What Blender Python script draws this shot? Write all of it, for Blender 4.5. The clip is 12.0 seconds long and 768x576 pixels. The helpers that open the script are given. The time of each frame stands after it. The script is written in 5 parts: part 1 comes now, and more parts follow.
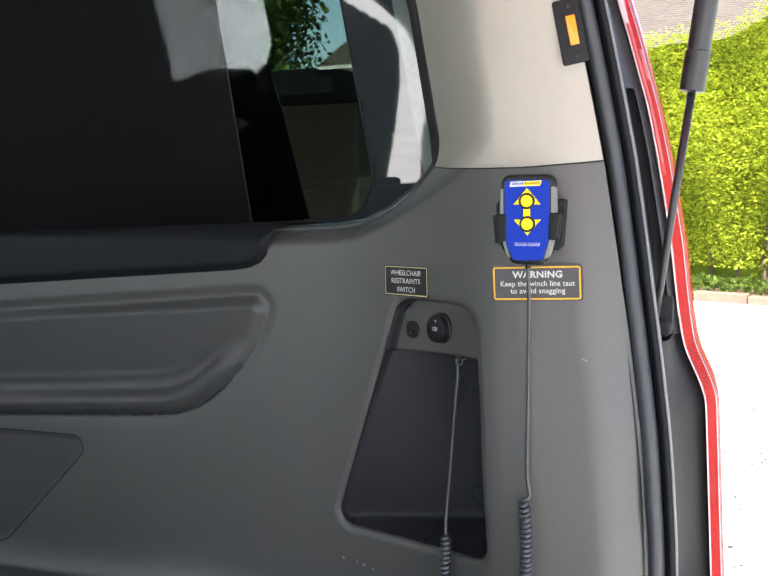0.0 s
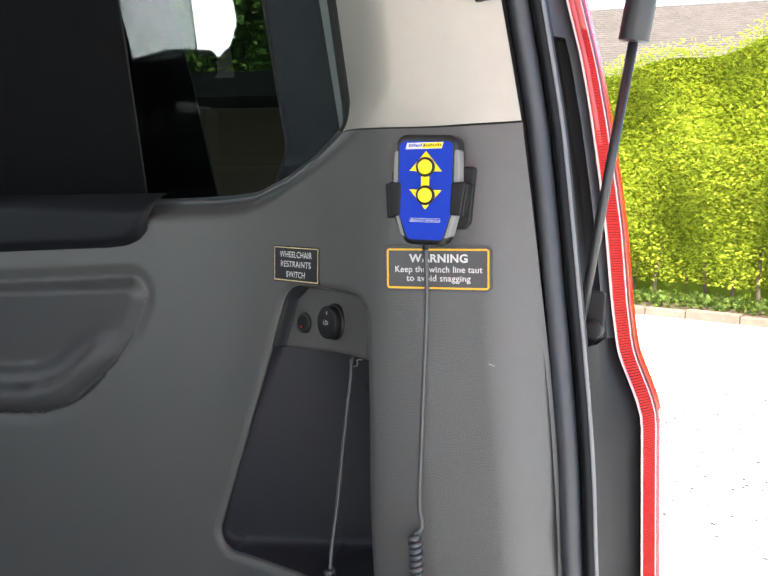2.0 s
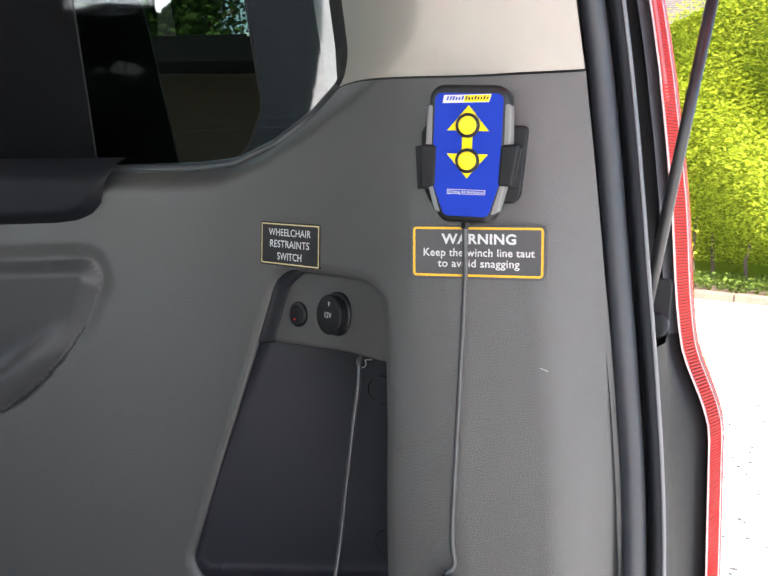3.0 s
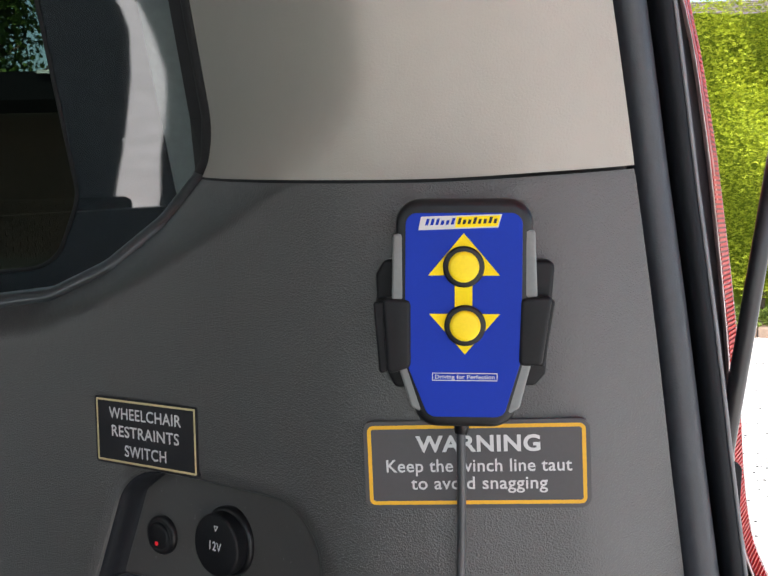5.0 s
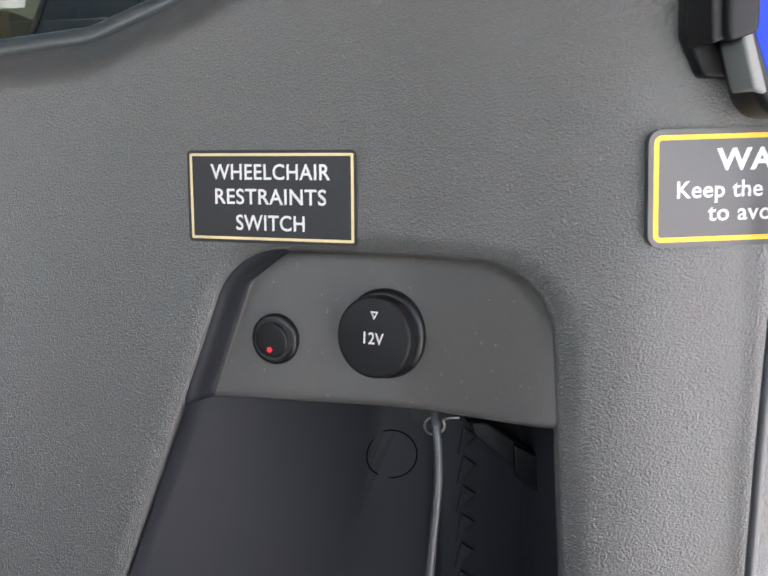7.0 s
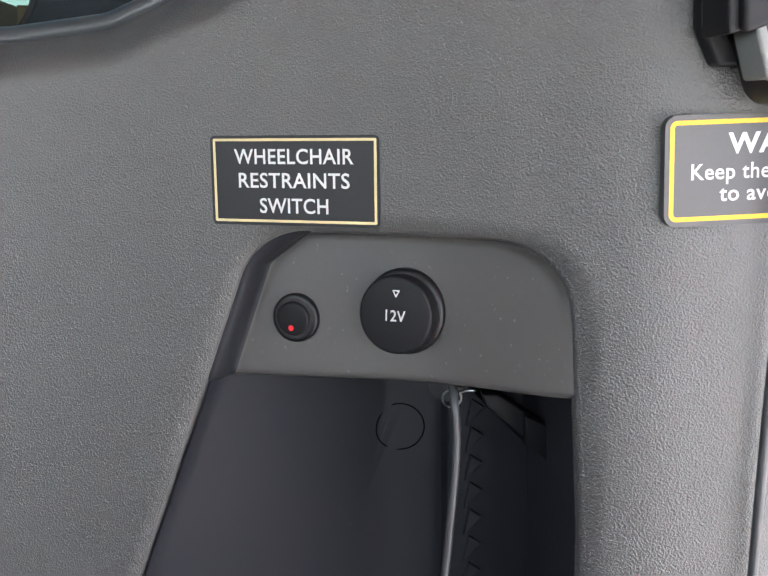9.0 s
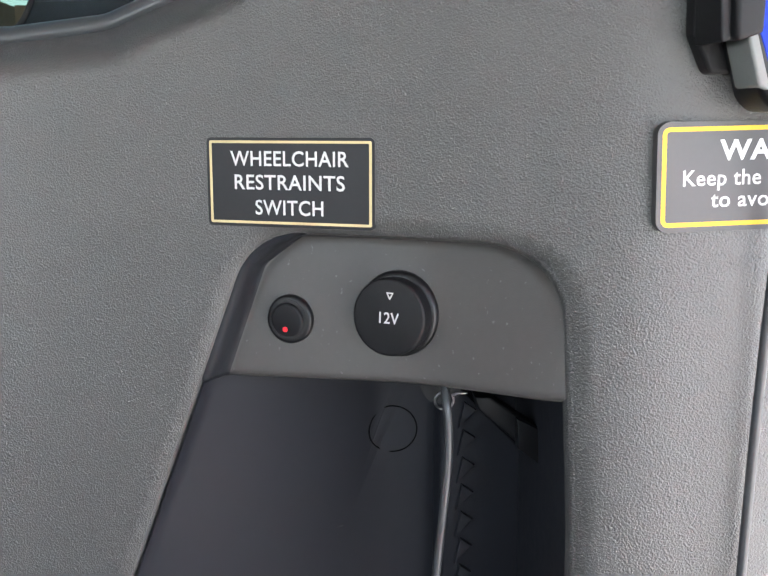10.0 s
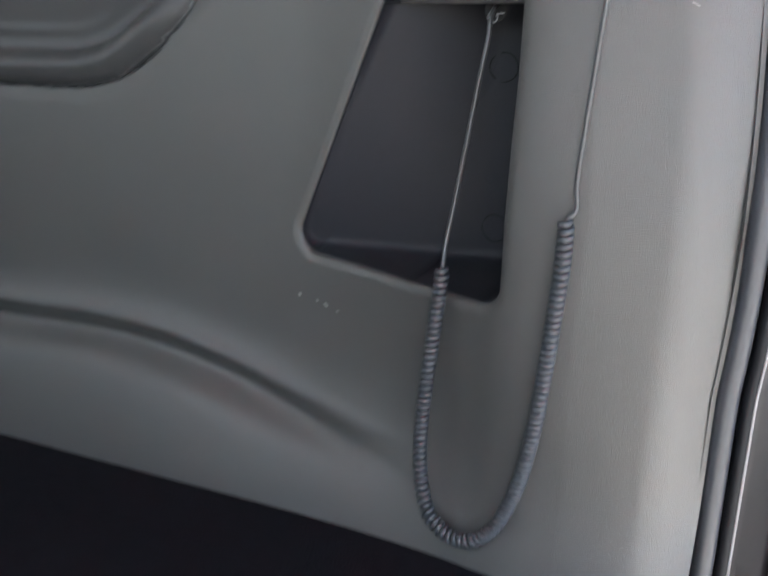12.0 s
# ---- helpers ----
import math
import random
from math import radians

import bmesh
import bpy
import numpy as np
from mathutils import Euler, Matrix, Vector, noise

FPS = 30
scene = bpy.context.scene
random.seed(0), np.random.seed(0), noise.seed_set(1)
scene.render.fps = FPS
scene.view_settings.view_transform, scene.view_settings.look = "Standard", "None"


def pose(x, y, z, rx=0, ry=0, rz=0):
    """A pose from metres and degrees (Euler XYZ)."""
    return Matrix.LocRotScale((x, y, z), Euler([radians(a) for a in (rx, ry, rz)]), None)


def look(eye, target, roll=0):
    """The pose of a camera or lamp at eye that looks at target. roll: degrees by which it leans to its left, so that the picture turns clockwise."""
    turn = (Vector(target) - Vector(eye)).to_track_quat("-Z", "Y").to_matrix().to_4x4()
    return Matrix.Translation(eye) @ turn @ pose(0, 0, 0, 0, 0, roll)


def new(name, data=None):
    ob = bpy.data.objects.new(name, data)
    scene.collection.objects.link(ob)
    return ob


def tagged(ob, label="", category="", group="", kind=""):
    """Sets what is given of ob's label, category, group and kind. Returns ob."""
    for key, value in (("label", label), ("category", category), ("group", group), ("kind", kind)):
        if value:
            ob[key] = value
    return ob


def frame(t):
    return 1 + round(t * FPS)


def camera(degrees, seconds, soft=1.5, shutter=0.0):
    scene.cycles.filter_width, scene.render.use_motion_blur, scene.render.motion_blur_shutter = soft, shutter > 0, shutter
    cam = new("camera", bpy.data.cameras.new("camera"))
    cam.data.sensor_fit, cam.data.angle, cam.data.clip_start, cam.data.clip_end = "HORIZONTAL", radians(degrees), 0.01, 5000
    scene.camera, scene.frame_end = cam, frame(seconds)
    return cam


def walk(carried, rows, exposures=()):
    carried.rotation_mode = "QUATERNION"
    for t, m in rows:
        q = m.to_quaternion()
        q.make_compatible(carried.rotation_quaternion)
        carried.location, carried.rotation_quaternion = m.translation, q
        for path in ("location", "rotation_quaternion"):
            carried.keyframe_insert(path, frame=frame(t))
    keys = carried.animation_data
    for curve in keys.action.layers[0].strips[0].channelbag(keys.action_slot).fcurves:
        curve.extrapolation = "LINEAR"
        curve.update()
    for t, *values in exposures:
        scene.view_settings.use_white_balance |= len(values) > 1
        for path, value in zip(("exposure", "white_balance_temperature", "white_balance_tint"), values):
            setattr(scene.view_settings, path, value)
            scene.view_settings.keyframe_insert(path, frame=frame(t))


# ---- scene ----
cam = camera(44.2, 12.0, shutter=0.2)
PATH = [
    (0, (0.3585, -1.0711, 1.3710), (-0.4741, 0.7357, 1.1650), -0.62),
    (0.5, (0.3607, -1.0652, 1.3661), (-0.4875, 0.7373, 1.1880), -0.33),
    (1, (0.3507, -1.0457, 1.3437), (-0.4916, 0.7601, 1.1709), -0.13),
    (1.5, (0.3830, -0.9581, 1.3357), (-0.4618, 0.8457, 1.1554), 0.67),
    (2, (0.3917, -0.8384, 1.3259), (-0.4381, 0.9716, 1.1382), 1.58),
    (2.5, (0.3478, -0.7642, 1.3297), (-0.4631, 1.0489, 1.0953), 1.38),
    (3, (0.2478, -0.7074, 1.3203), (-0.4435, 1.1533, 1.0757), 1.94),
    (3.5, (0.1610, -0.6480, 1.3566), (-0.4614, 1.2306, 1.0680), 1.38),
    (3.7, (0.1328, -0.6024, 1.3718), (-0.4570, 1.2856, 1.0757), 0.86),
    (5.3, (0.0676, -0.4279, 1.3837), (-0.2019, 1.5474, 1.2242), -0.37),
    (5.5, (0.0489, -0.4286, 1.3722), (-0.2048, 1.5485, 1.2087), -0.57),
    (6, (-0.0145, -0.4233, 1.3275), (-0.2430, 1.5542, 1.1347), -0.62),
    (6.5, (-0.0582, -0.3660, 1.2855), (-0.1468, 1.6130, 1.0104), 0.06),
    (7, (-0.1025, -0.3326, 1.2732), (-0.0535, 1.6438, 0.9714), 0.59),
    (7.2, (-0.1210, -0.3290, 1.2671), (-0.0329, 1.6442, 0.9528), 1.02),
    (9, (-0.1316, -0.3481, 1.2777), (0.0052, 1.6156, 0.9242), 0.26),
    (9.5, (-0.1309, -0.3498, 1.2799), (0.0084, 1.6140, 0.9276), 0.52),
    (10, (-0.1313, -0.3510, 1.2775), (0.0161, 1.6134, 0.9322), 0.88),
    (10.5, (-0.1272, -0.3551, 1.2786), (0.0336, 1.6076, 0.9291), 0.93),
    (11, (-0.0942, -0.4073, 1.2713), (0.0146, 1.5616, 0.9377), 0.93),
    (11.5, (0.0358, -0.5288, 1.2312), (-0.3021, 1.4073, 0.8606), 1.92),
    (11.6, (0.0728, -0.5596, 1.2221), (-0.3604, 1.3494, 0.8124), 2.73),
    (11.7, (0.0952, -0.6064, 1.2162), (-0.3844, 1.2755, 0.7381), 3.60),
    (11.8, (0.1304, -0.6560, 1.1944), (-0.4377, 1.1924, 0.6841), 4.46),
    (11.9, (0.1769, -0.6887, 1.1825), (-0.5102, 1.0991, 0.6067), 4.91),
    (12, (0.2179, -0.7453, 1.1566), (-0.5480, 1.0041, 0.5623), 5.59),
]
walk(cam, [(t, look(eye, target, roll)) for t, eye, target, roll in PATH], [(0.0, 2.4, 6600, 8), (2.5, 2.45, 6600, 8), (3.5, 2.5, 6650, 11), (5.3, 1.62, 6600, 10), (6.0, 2.27, 6600, 12), (6.5, 3.1, 6600, 12), (7.0, 3.15, 6600, 12), (9.0, 3.15, 6600, 12), (10.0, 3.25, 6600, 12), (10.5, 3.40, 6600, 12), (11.0, 3.1, 6600, 12), (11.5, 3.25, 6600, 11), (12.0, 2.68, 6600, 9)])

# ------------------------------------------------------------ light
SUN_FROM = Vector((0.30, -0.66, 0.95)).normalized()
sun_data = bpy.data.lights.new("sun", "SUN")
sun_data.energy, sun_data.angle, sun_data.color = 4.5, radians(0.55), (1.0, 0.95, 0.87)
sun = new("sun", sun_data)
sun.matrix_world = look(SUN_FROM * 30, (0, 0, 0))

world = bpy.data.worlds.new("sky")
scene.world = world
world.use_nodes = True
sky = world.node_tree.nodes.new("ShaderNodeTexSky")
sky.sky_type, sky.sun_disc = "NISHITA", False
sky.sun_elevation = math.asin(SUN_FROM.z)
sky.sun_rotation = math.atan2(SUN_FROM.x, SUN_FROM.y)
background = world.node_tree.nodes["Background"]
background.inputs["Strength"].default_value = 0.12
world.node_tree.links.new(sky.outputs[0], background.inputs["Color"])


# daylight that comes in by the opposite side windows and the windscreen
for at, ww, power, aim in (((-0.53, -1.40, 1.495), 0.50, 0.75, (-0.50, 0.1, 0.80)), ((-1.70, -1.40, 1.42), 0.50, 2.2, (-0.80, 0.1, 0.70)), ((-2.39, -0.32, 1.47), 0.80, 0.80, (0.0, -0.25, 1.10))):
    lamp = bpy.data.lights.new("window_light", "AREA")
    lamp.shape, lamp.size, lamp.size_y, lamp.energy, lamp.color = "RECTANGLE", ww, 0.44, power, (0.84, 0.94, 1.0)
    side_light = new("window_light", lamp)
    side_light.matrix_world = look(at, aim)


# ------------------------------------------------------------ materials
def material(name, colour, rough=0.5, metal=0.0, vary=0.12, scale=8.0, grain=0.0, grain_scale=400.0,
             fine=0.0, fine_scale=900.0, spec=0.5, second=None, alpha=1.0, rough_vary=0.06, random_vary=0.0, specks=0.0):
    """A surface with colour drift at two scales, a cell grain and a fine bump."""
    m = bpy.data.materials.new(name)
    m.use_nodes = True
    nt = m.node_tree
    n, l = nt.nodes, nt.links
    b = n["Principled BSDF"]
    co = n.new("ShaderNodeTexCoord")
    broad = n.new("ShaderNodeTexNoise")
    broad.inputs["Scale"].default_value, broad.inputs["Detail"].default_value = scale, 6
    small = n.new("ShaderNodeTexNoise")
    small.inputs["Scale"].default_value, small.inputs["Detail"].default_value = scale * 14, 4
    l.new(co.outputs["Object"], broad.inputs["Vector"])
    l.new(co.outputs["Object"], small.inputs["Vector"])
    add = n.new("ShaderNodeMath")
    add.operation = "ADD"
    l.new(broad.outputs["Fac"], add.inputs[0])
    l.new(small.outputs["Fac"], add.inputs[1])
    rng = n.new("ShaderNodeMapRange")
    rng.inputs["From Min"].default_value, rng.inputs["From Max"].default_value = 0.7, 1.3
    l.new(add.outputs[0], rng.inputs["Value"])
    mix = n.new("ShaderNodeMix")
    mix.data_type = "RGBA"
    other = second or tuple(c * (1 - vary) for c in colour)
    first = colour if second else tuple(min(1, c * (1 + vary)) for c in colour)
    mix.inputs["A"].default_value = (*other, 1)
    mix.inputs["B"].default_value = (*first, 1)
    l.new(rng.outputs[0], mix.inputs["Factor"])
    last = mix.outputs["Result"]
    if random_vary:
        info = n.new("ShaderNodeObjectInfo")
        hsv = n.new("ShaderNodeHueSaturation")
        r2 = n.new("ShaderNodeMapRange")
        r2.inputs["To Min"].default_value, r2.inputs["To Max"].default_value = 1 - random_vary, 1 + random_vary
        l.new(info.outputs["Random"], r2.inputs["Value"])
        l.new(r2.outputs[0], hsv.inputs["Value"])
        l.new(last, hsv.inputs["Color"])
        last = hsv.outputs["Color"]
    if specks:
        dust = n.new("ShaderNodeTexNoise")
        dust.inputs["Scale"].default_value, dust.inputs["Detail"].default_value = 420, 1
        l.new(co.outputs["Object"], dust.inputs["Vector"])
        cut = n.new("ShaderNodeMapRange")
        cut.inputs["From Min"].default_value, cut.inputs["From Max"].default_value = 0.72, 0.79
        l.new(dust.outputs["Fac"], cut.inputs["Value"])
        pale = n.new("ShaderNodeMix")
        pale.data_type = "RGBA"
        pale.inputs["B"].default_value = (specks, specks, specks, 1)
        l.new(cut.outputs[0], pale.inputs["Factor"])
        l.new(last, pale.inputs["A"])
        last = pale.outputs["Result"]
    l.new(last, b.inputs["Base Color"])
    b.inputs["Metallic"].default_value = metal
    b.inputs["Specular IOR Level"].default_value = spec
    rr = n.new("ShaderNodeMapRange")
    rr.inputs["To Min"].default_value, rr.inputs["To Max"].default_value = max(0.02, rough - rough_vary), min(1, rough + rough_vary)
    l.new(small.outputs["Fac"], rr.inputs["Value"])
    l.new(rr.outputs[0], b.inputs["Roughness"])
    b.inputs["Alpha"].default_value = alpha
    height = None
    if grain:
        cell = n.new("ShaderNodeTexVoronoi")
        cell.feature = "SMOOTH_F1"
        cell.inputs["Scale"].default_value = grain_scale
        warp = n.new("ShaderNodeTexNoise")
        warp.inputs["Scale"].default_value, warp.inputs["Detail"].default_value = grain_scale * 0.5, 2
        l.new(co.outputs["Object"], warp.inputs["Vector"])
        wmix = n.new("ShaderNodeVectorMath")
        wmix.operation = "MULTIPLY_ADD"
        wmix.inputs[1].default_value = (1.6 / grain_scale,) * 3
        l.new(warp.outputs["Color"], wmix.inputs[0])
        l.new(co.outputs["Object"], wmix.inputs[2])
        l.new(wmix.outputs[0], cell.inputs["Vector"])
        bump = n.new("ShaderNodeBump")
        bump.inputs["Strength"].default_value, bump.inputs["Distance"].default_value = 1.0, grain
        l.new(cell.outputs["Distance"], bump.inputs["Height"])
        l.new(bump.outputs[0], b.inputs["Normal"])
        height = bump
    if fine:
        fn = n.new("ShaderNodeTexNoise")
        fn.inputs["Scale"].default_value, fn.inputs["Detail"].default_value = fine_scale, 3
        l.new(co.outputs["Object"], fn.inputs["Vector"])
        bump = n.new("ShaderNodeBump")
        bump.inputs["Strength"].default_value, bump.inputs["Distance"].default_value = 1.0, fine
        l.new(fn.outputs["Fac"], bump.inputs["Height"])
        if height:
            l.new(height.outputs[0], bump.inputs["Normal"])
        l.new(bump.outputs[0], b.inputs["Normal"])
    return m


def clear_glass(name, tint, rough=0.0, mirror=0.045):
    """A thin tinted pane: see-through with a mirror-like sheen."""
    m = bpy.data.materials.new(name)
    m.use_nodes = True
    nt = m.node_tree
    n, l = nt.nodes, nt.links
    n.remove(n["Principled BSDF"])
    see = n.new("ShaderNodeBsdfTransparent")
    see.inputs["Color"].default_value = (*tint, 1)
    shine = n.new("ShaderNodeBsdfGlossy")
    shine.inputs["Roughness"].default_value = rough
    facing = n.new("ShaderNodeLayerWeight")
    facing.inputs["Blend"].default_value = 0.5
    power = n.new("ShaderNodeMath")
    power.operation = "POWER"
    power.inputs[1].default_value = 5.0
    fres = n.new("ShaderNodeMath")
    fres.operation = "MULTIPLY_ADD"
    fres.inputs[1].default_value, fres.inputs[2].default_value = 1 - mirror, mirror
    l.new(facing.outputs["Facing"], power.inputs[0])
    l.new(power.outputs[0], fres.inputs[0])
    mix = n.new("ShaderNodeMixShader")
    l.new(fres.outputs[0], mix.inputs[0])
    l.new(see.outputs[0], mix.inputs[1])
    l.new(shine.outputs[0], mix.inputs[2])
    l.new(mix.outputs[0], n["Material Output"].inputs["Surface"])
    return m


def mesh_blind(name):
    """Woven sunshade net: dark thread with small see-through holes."""
    m = bpy.data.materials.new(name)
    m.use_nodes = True
    nt = m.node_tree
    n, l = nt.nodes, nt.links
    b = n["Principled BSDF"]
    b.inputs["Base Color"].default_value = (0.010, 0.010, 0.0112, 1)
    b.inputs["Specular IOR Level"].default_value = 0.04
    b.inputs["Roughness"].default_value = 0.75
    co = n.new("ShaderNodeTexCoord")
    cell = n.new("ShaderNodeTexVoronoi")
    cell.inputs["Scale"].default_value = 800
    cell.inputs["Randomness"].default_value = 0.15
    cell.voronoi_dimensions = "2D"
    split, flat = n.new("ShaderNodeSeparateXYZ"), n.new("ShaderNodeCombineXYZ")
    l.new(co.outputs["Object"], split.inputs[0])
    l.new(split.outputs["X"], flat.inputs["X"])
    l.new(split.outputs["Z"], flat.inputs["Y"])
    l.new(flat.outputs[0], cell.inputs["Vector"])
    ramp = n.new("ShaderNodeMapRange")
    ramp.inputs["From Min"].default_value, ramp.inputs["From Max"].default_value = 0.33, 0.385
    l.new(cell.outputs["Distance"], ramp.inputs["Value"])
    see = n.new("ShaderNodeBsdfTransparent")
    mix = n.new("ShaderNodeMixShader")
    l.new(ramp.outputs[0], mix.inputs[0])
    l.new(see.outputs[0], mix.inputs[1])
    l.new(b.outputs[0], mix.inputs[2])
    l.new(mix.outputs[0], n["Material Output"].inputs["Surface"])
    return m


M_PANEL = material("grey_trim_plastic", (0.052, 0.0512, 0.0498), 0.43, vary=0.05, scale=5, grain=0.00042, grain_scale=1250, fine=0.00009, fine_scale=2600, spec=0.8)
M_PAD = material("dark_grey_pad_plastic", (0.044, 0.044, 0.045), 0.45, vary=0.05, scale=5, grain=0.00030, grain_scale=1250, fine=0.00008, fine_scale=2600, spec=0.45)
M_COVER = material("charcoal_cover_plastic", (0.042, 0.043, 0.047), 0.48, vary=0.06, scale=6, grain=0.00030, grain_scale=1250, spec=0.5)
M_SMOOTH = material("grey_smooth_plastic", (0.058, 0.055, 0.053), 0.45, vary=0.06, scale=20, fine=0.00007, fine_scale=1500, specks=0.115)
# darker copy of the smooth plastic, with the shade put into its colour
M_FASSIDE_SHADE = material("shaded_smooth_plastic", (0.0130, 0.0140, 0.0170), 0.55, vary=0.06, scale=20, spec=0.2, fine=0.00007, fine_scale=1500)
M_RIM = material("satin_grey_rim", (0.036, 0.040, 0.043), 0.36, vary=0.04, scale=6, spec=0.6, rough_vary=0.0)
M_POCKET = material("dark_pocket_plastic", (0.0160, 0.0168, 0.0212), 0.55, spec=0.20, vary=0.08, scale=12, fine=0.00008, fine_scale=1500)
M_BEIGE = material("beige_trim_plastic", (0.322, 0.303, 0.266), 0.62, vary=0.03, scale=6, grain=0.00011, grain_scale=900, fine=0.0001, fine_scale=2200)
M_VINYL = material("black_soft_vinyl", (0.006, 0.0068, 0.0088), 0.55, spec=0.16, vary=0.15, scale=9, fine=0.0001, fine_scale=1200)
M_RUBBER = material("black_rubber", (0.029, 0.032, 0.038), 0.45, spec=0.45, vary=0.12, scale=15, fine=0.0001, fine_scale=900)
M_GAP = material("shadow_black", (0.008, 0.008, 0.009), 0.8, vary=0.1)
M_SEAM = material("black_seam", (0.0015, 0.0015, 0.0018), 0.9, spec=0.0, vary=0.1)
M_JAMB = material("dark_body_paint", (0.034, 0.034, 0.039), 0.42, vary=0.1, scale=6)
# shaded copy of the jamb paint, darkened for the lower face
M_JAMB_SHADE = material("shaded_body_paint", (0.011, 0.0105, 0.0115), 0.5, spec=0.1, vary=0.12, scale=6)
M_FLANGE = material("grey_flange_paint", (0.12, 0.12, 0.125), 0.4, vary=0.08, scale=10)
M_BLACK = material("black_plastic", (0.006, 0.006, 0.007), 0.36, spec=0.32, vary=0.15, scale=30, fine=0.00004, fine_scale=2500)
M_BLACKMAT = material("black_matt_plastic", (0.007, 0.007, 0.008), 0.5, spec=0.22, vary=0.15, scale=30, fine=0.00006, fine_scale=2500)
M_GRIP = material("grey_rubber_grip", (0.15, 0.158, 0.152), 0.55, vary=0.08, scale=40, fine=0.00005, fine_scale=3000)
M_BLUE = material("blue_foil", (0.005, 0.028, 0.30), 0.5, vary=0.03, scale=30, spec=0.16)
M_YELLOW = material("yellow_print", (0.80, 0.60, 0.008), 0.5, vary=0.04, scale=60, spec=0.15)
M_BUTTON = material("yellow_button", (0.80, 0.60, 0.012), 0.42, vary=0.05, scale=60, spec=0.3)
M_WHITE = material("white_print", (0.50, 0.50, 0.49), 0.5, vary=0.03, scale=60)
M_LABELBLK = material("black_label_film", (0.014, 0.014, 0.016), 0.48, spec=0.32, vary=0.08, scale=40)
M_LABELGREY = material("charcoal_label_film", (0.050, 0.048, 0.050), 0.45, vary=0.06, scale=40)
M_CREAM = material("cream_print", (0.50, 0.41, 0.21), 0.5, vary=0.05, scale=60)
M_GOLD = material("amber_print", (0.66, 0.36, 0.010), 0.5, vary=0.05, scale=60)
M_CORD = material("grey_cord_sheath", (0.044, 0.046, 0.049), 0.34, vary=0.1, scale=40)
M_COIL = material("grey_coil_sheath", (0.034, 0.038, 0.044), 0.38, vary=0.1, scale=40)
M_STEEL = material("bright_steel", (0.40, 0.40, 0.41), 0.3, metal=1.0, vary=0.05, scale=30)
M_STRUT = material("strut_black_paint", (0.018, 0.018, 0.02), 0.35, vary=0.1, scale=30)
M_REDDEEP = material("deep_red_lens", (0.13, 0.002, 0.002), 0.35, spec=0.06, vary=0.06, scale=30)
M_RED = material("red_lens", (0.46, 0.006, 0.004), 0.35, spec=0.06, vary=0.06, scale=30)
M_REDPAINT = material("red_car_paint", (0.55, 0.012, 0.010), 0.2, vary=0.03, scale=6)
M_PINKLENS = material("pink_red_lens", (0.40, 0.050, 0.038), 0.3, spec=0.2, vary=0.06, scale=30)
M_LENSEDGE = material("clear_lens_edge", (0.48, 0.34, 0.32), 0.25, vary=0.12, scale=60)
M_ORANGE = material("orange_lens", (0.85, 0.28, 0.02), 0.25, vary=0.06, scale=60)
M_REDMARK = material("red_print", (0.65, 0.02, 0.03), 0.4, vary=0.05)
M_FRIT = material("black_glass_border", (0.030, 0.037, 0.042), 0.03, vary=0.1, scale=10, spec=1.0, rough_vary=0.0)
M_FRIT.node_tree.nodes["Principled BSDF"].inputs["IOR"].default_value = 1.75
# pale base colour stands for a reflection on the glass border
M_PALE = material("pale_glass_reflection", (0.16, 0.19, 0.188), 0.04, vary=0.08, scale=10, spec=1.0, rough_vary=0.0)
M_PALE.node_tree.nodes["Principled BSDF"].inputs["IOR"].default_value = 1.75
M_GLASS = clear_glass("tinted_glass", (0.32, 0.375, 0.335), mirror=0.08)
M_FARGLASS = clear_glass("clear_glass", (0.80, 0.85, 0.83))
M_BLIND = mesh_blind("sunshade_net")
M_CARPET = material("black_floor_carpet", (0.005, 0.005, 0.007), 0.95, spec=0.1, vary=0.3, scale=60, fine=0.0012, fine_scale=400)
M_ROOF = material("pale_headliner", (0.50, 0.48, 0.45), 0.85, vary=0.05, scale=10, fine=0.0003, fine_scale=700)
M_FABRIC = material("dark_seat_fabric", (0.025, 0.026, 0.03), 0.85, vary=0.2, scale=40, fine=0.0005, fine_scale=600)
M_SCUFF = material("pale_scuff", (0.26, 0.26, 0.255), 0.6, vary=0.1)
M_GRAVEL = material("pale_gravel", (0.70, 0.68, 0.65), 0.9, vary=0.2, scale=3, grain=0.02, grain_scale=60, fine=0.01, fine_scale=140)
M_PEBBLE = material("dark_pebble", (0.05, 0.047, 0.043), 0.8, vary=0.3, scale=20)
M_KERB = material("pinkish_kerb_stone", (0.165, 0.115, 0.085), 0.85, vary=0.25, scale=5, fine=0.006, fine_scale=80, random_vary=0.12)
M_TWIG = material("brown_twigs", (0.10, 0.065, 0.045), 0.9, vary=0.3, scale=8)
M_BRICK = material("brown_red_brick", (0.034, 0.018, 0.013), 0.9, vary=0.3, scale=7, fine=0.004, fine_scale=120, random_vary=0.3)
M_MORTAR = material("grey_mortar", (0.034, 0.029, 0.025), 0.95, vary=0.15, scale=10)
M_TILE = material("brown_roof_tile", (0.095, 0.078, 0.068), 0.85, vary=0.2, scale=4, random_vary=0.15)
M_FASCIA = material("dark_fascia_board", (0.005, 0.005, 0.006), 0.8, vary=0.2, spec=0.05)
M_GUTTER = material("white_gutter", (0.45, 0.45, 0.44), 0.4, vary=0.04)
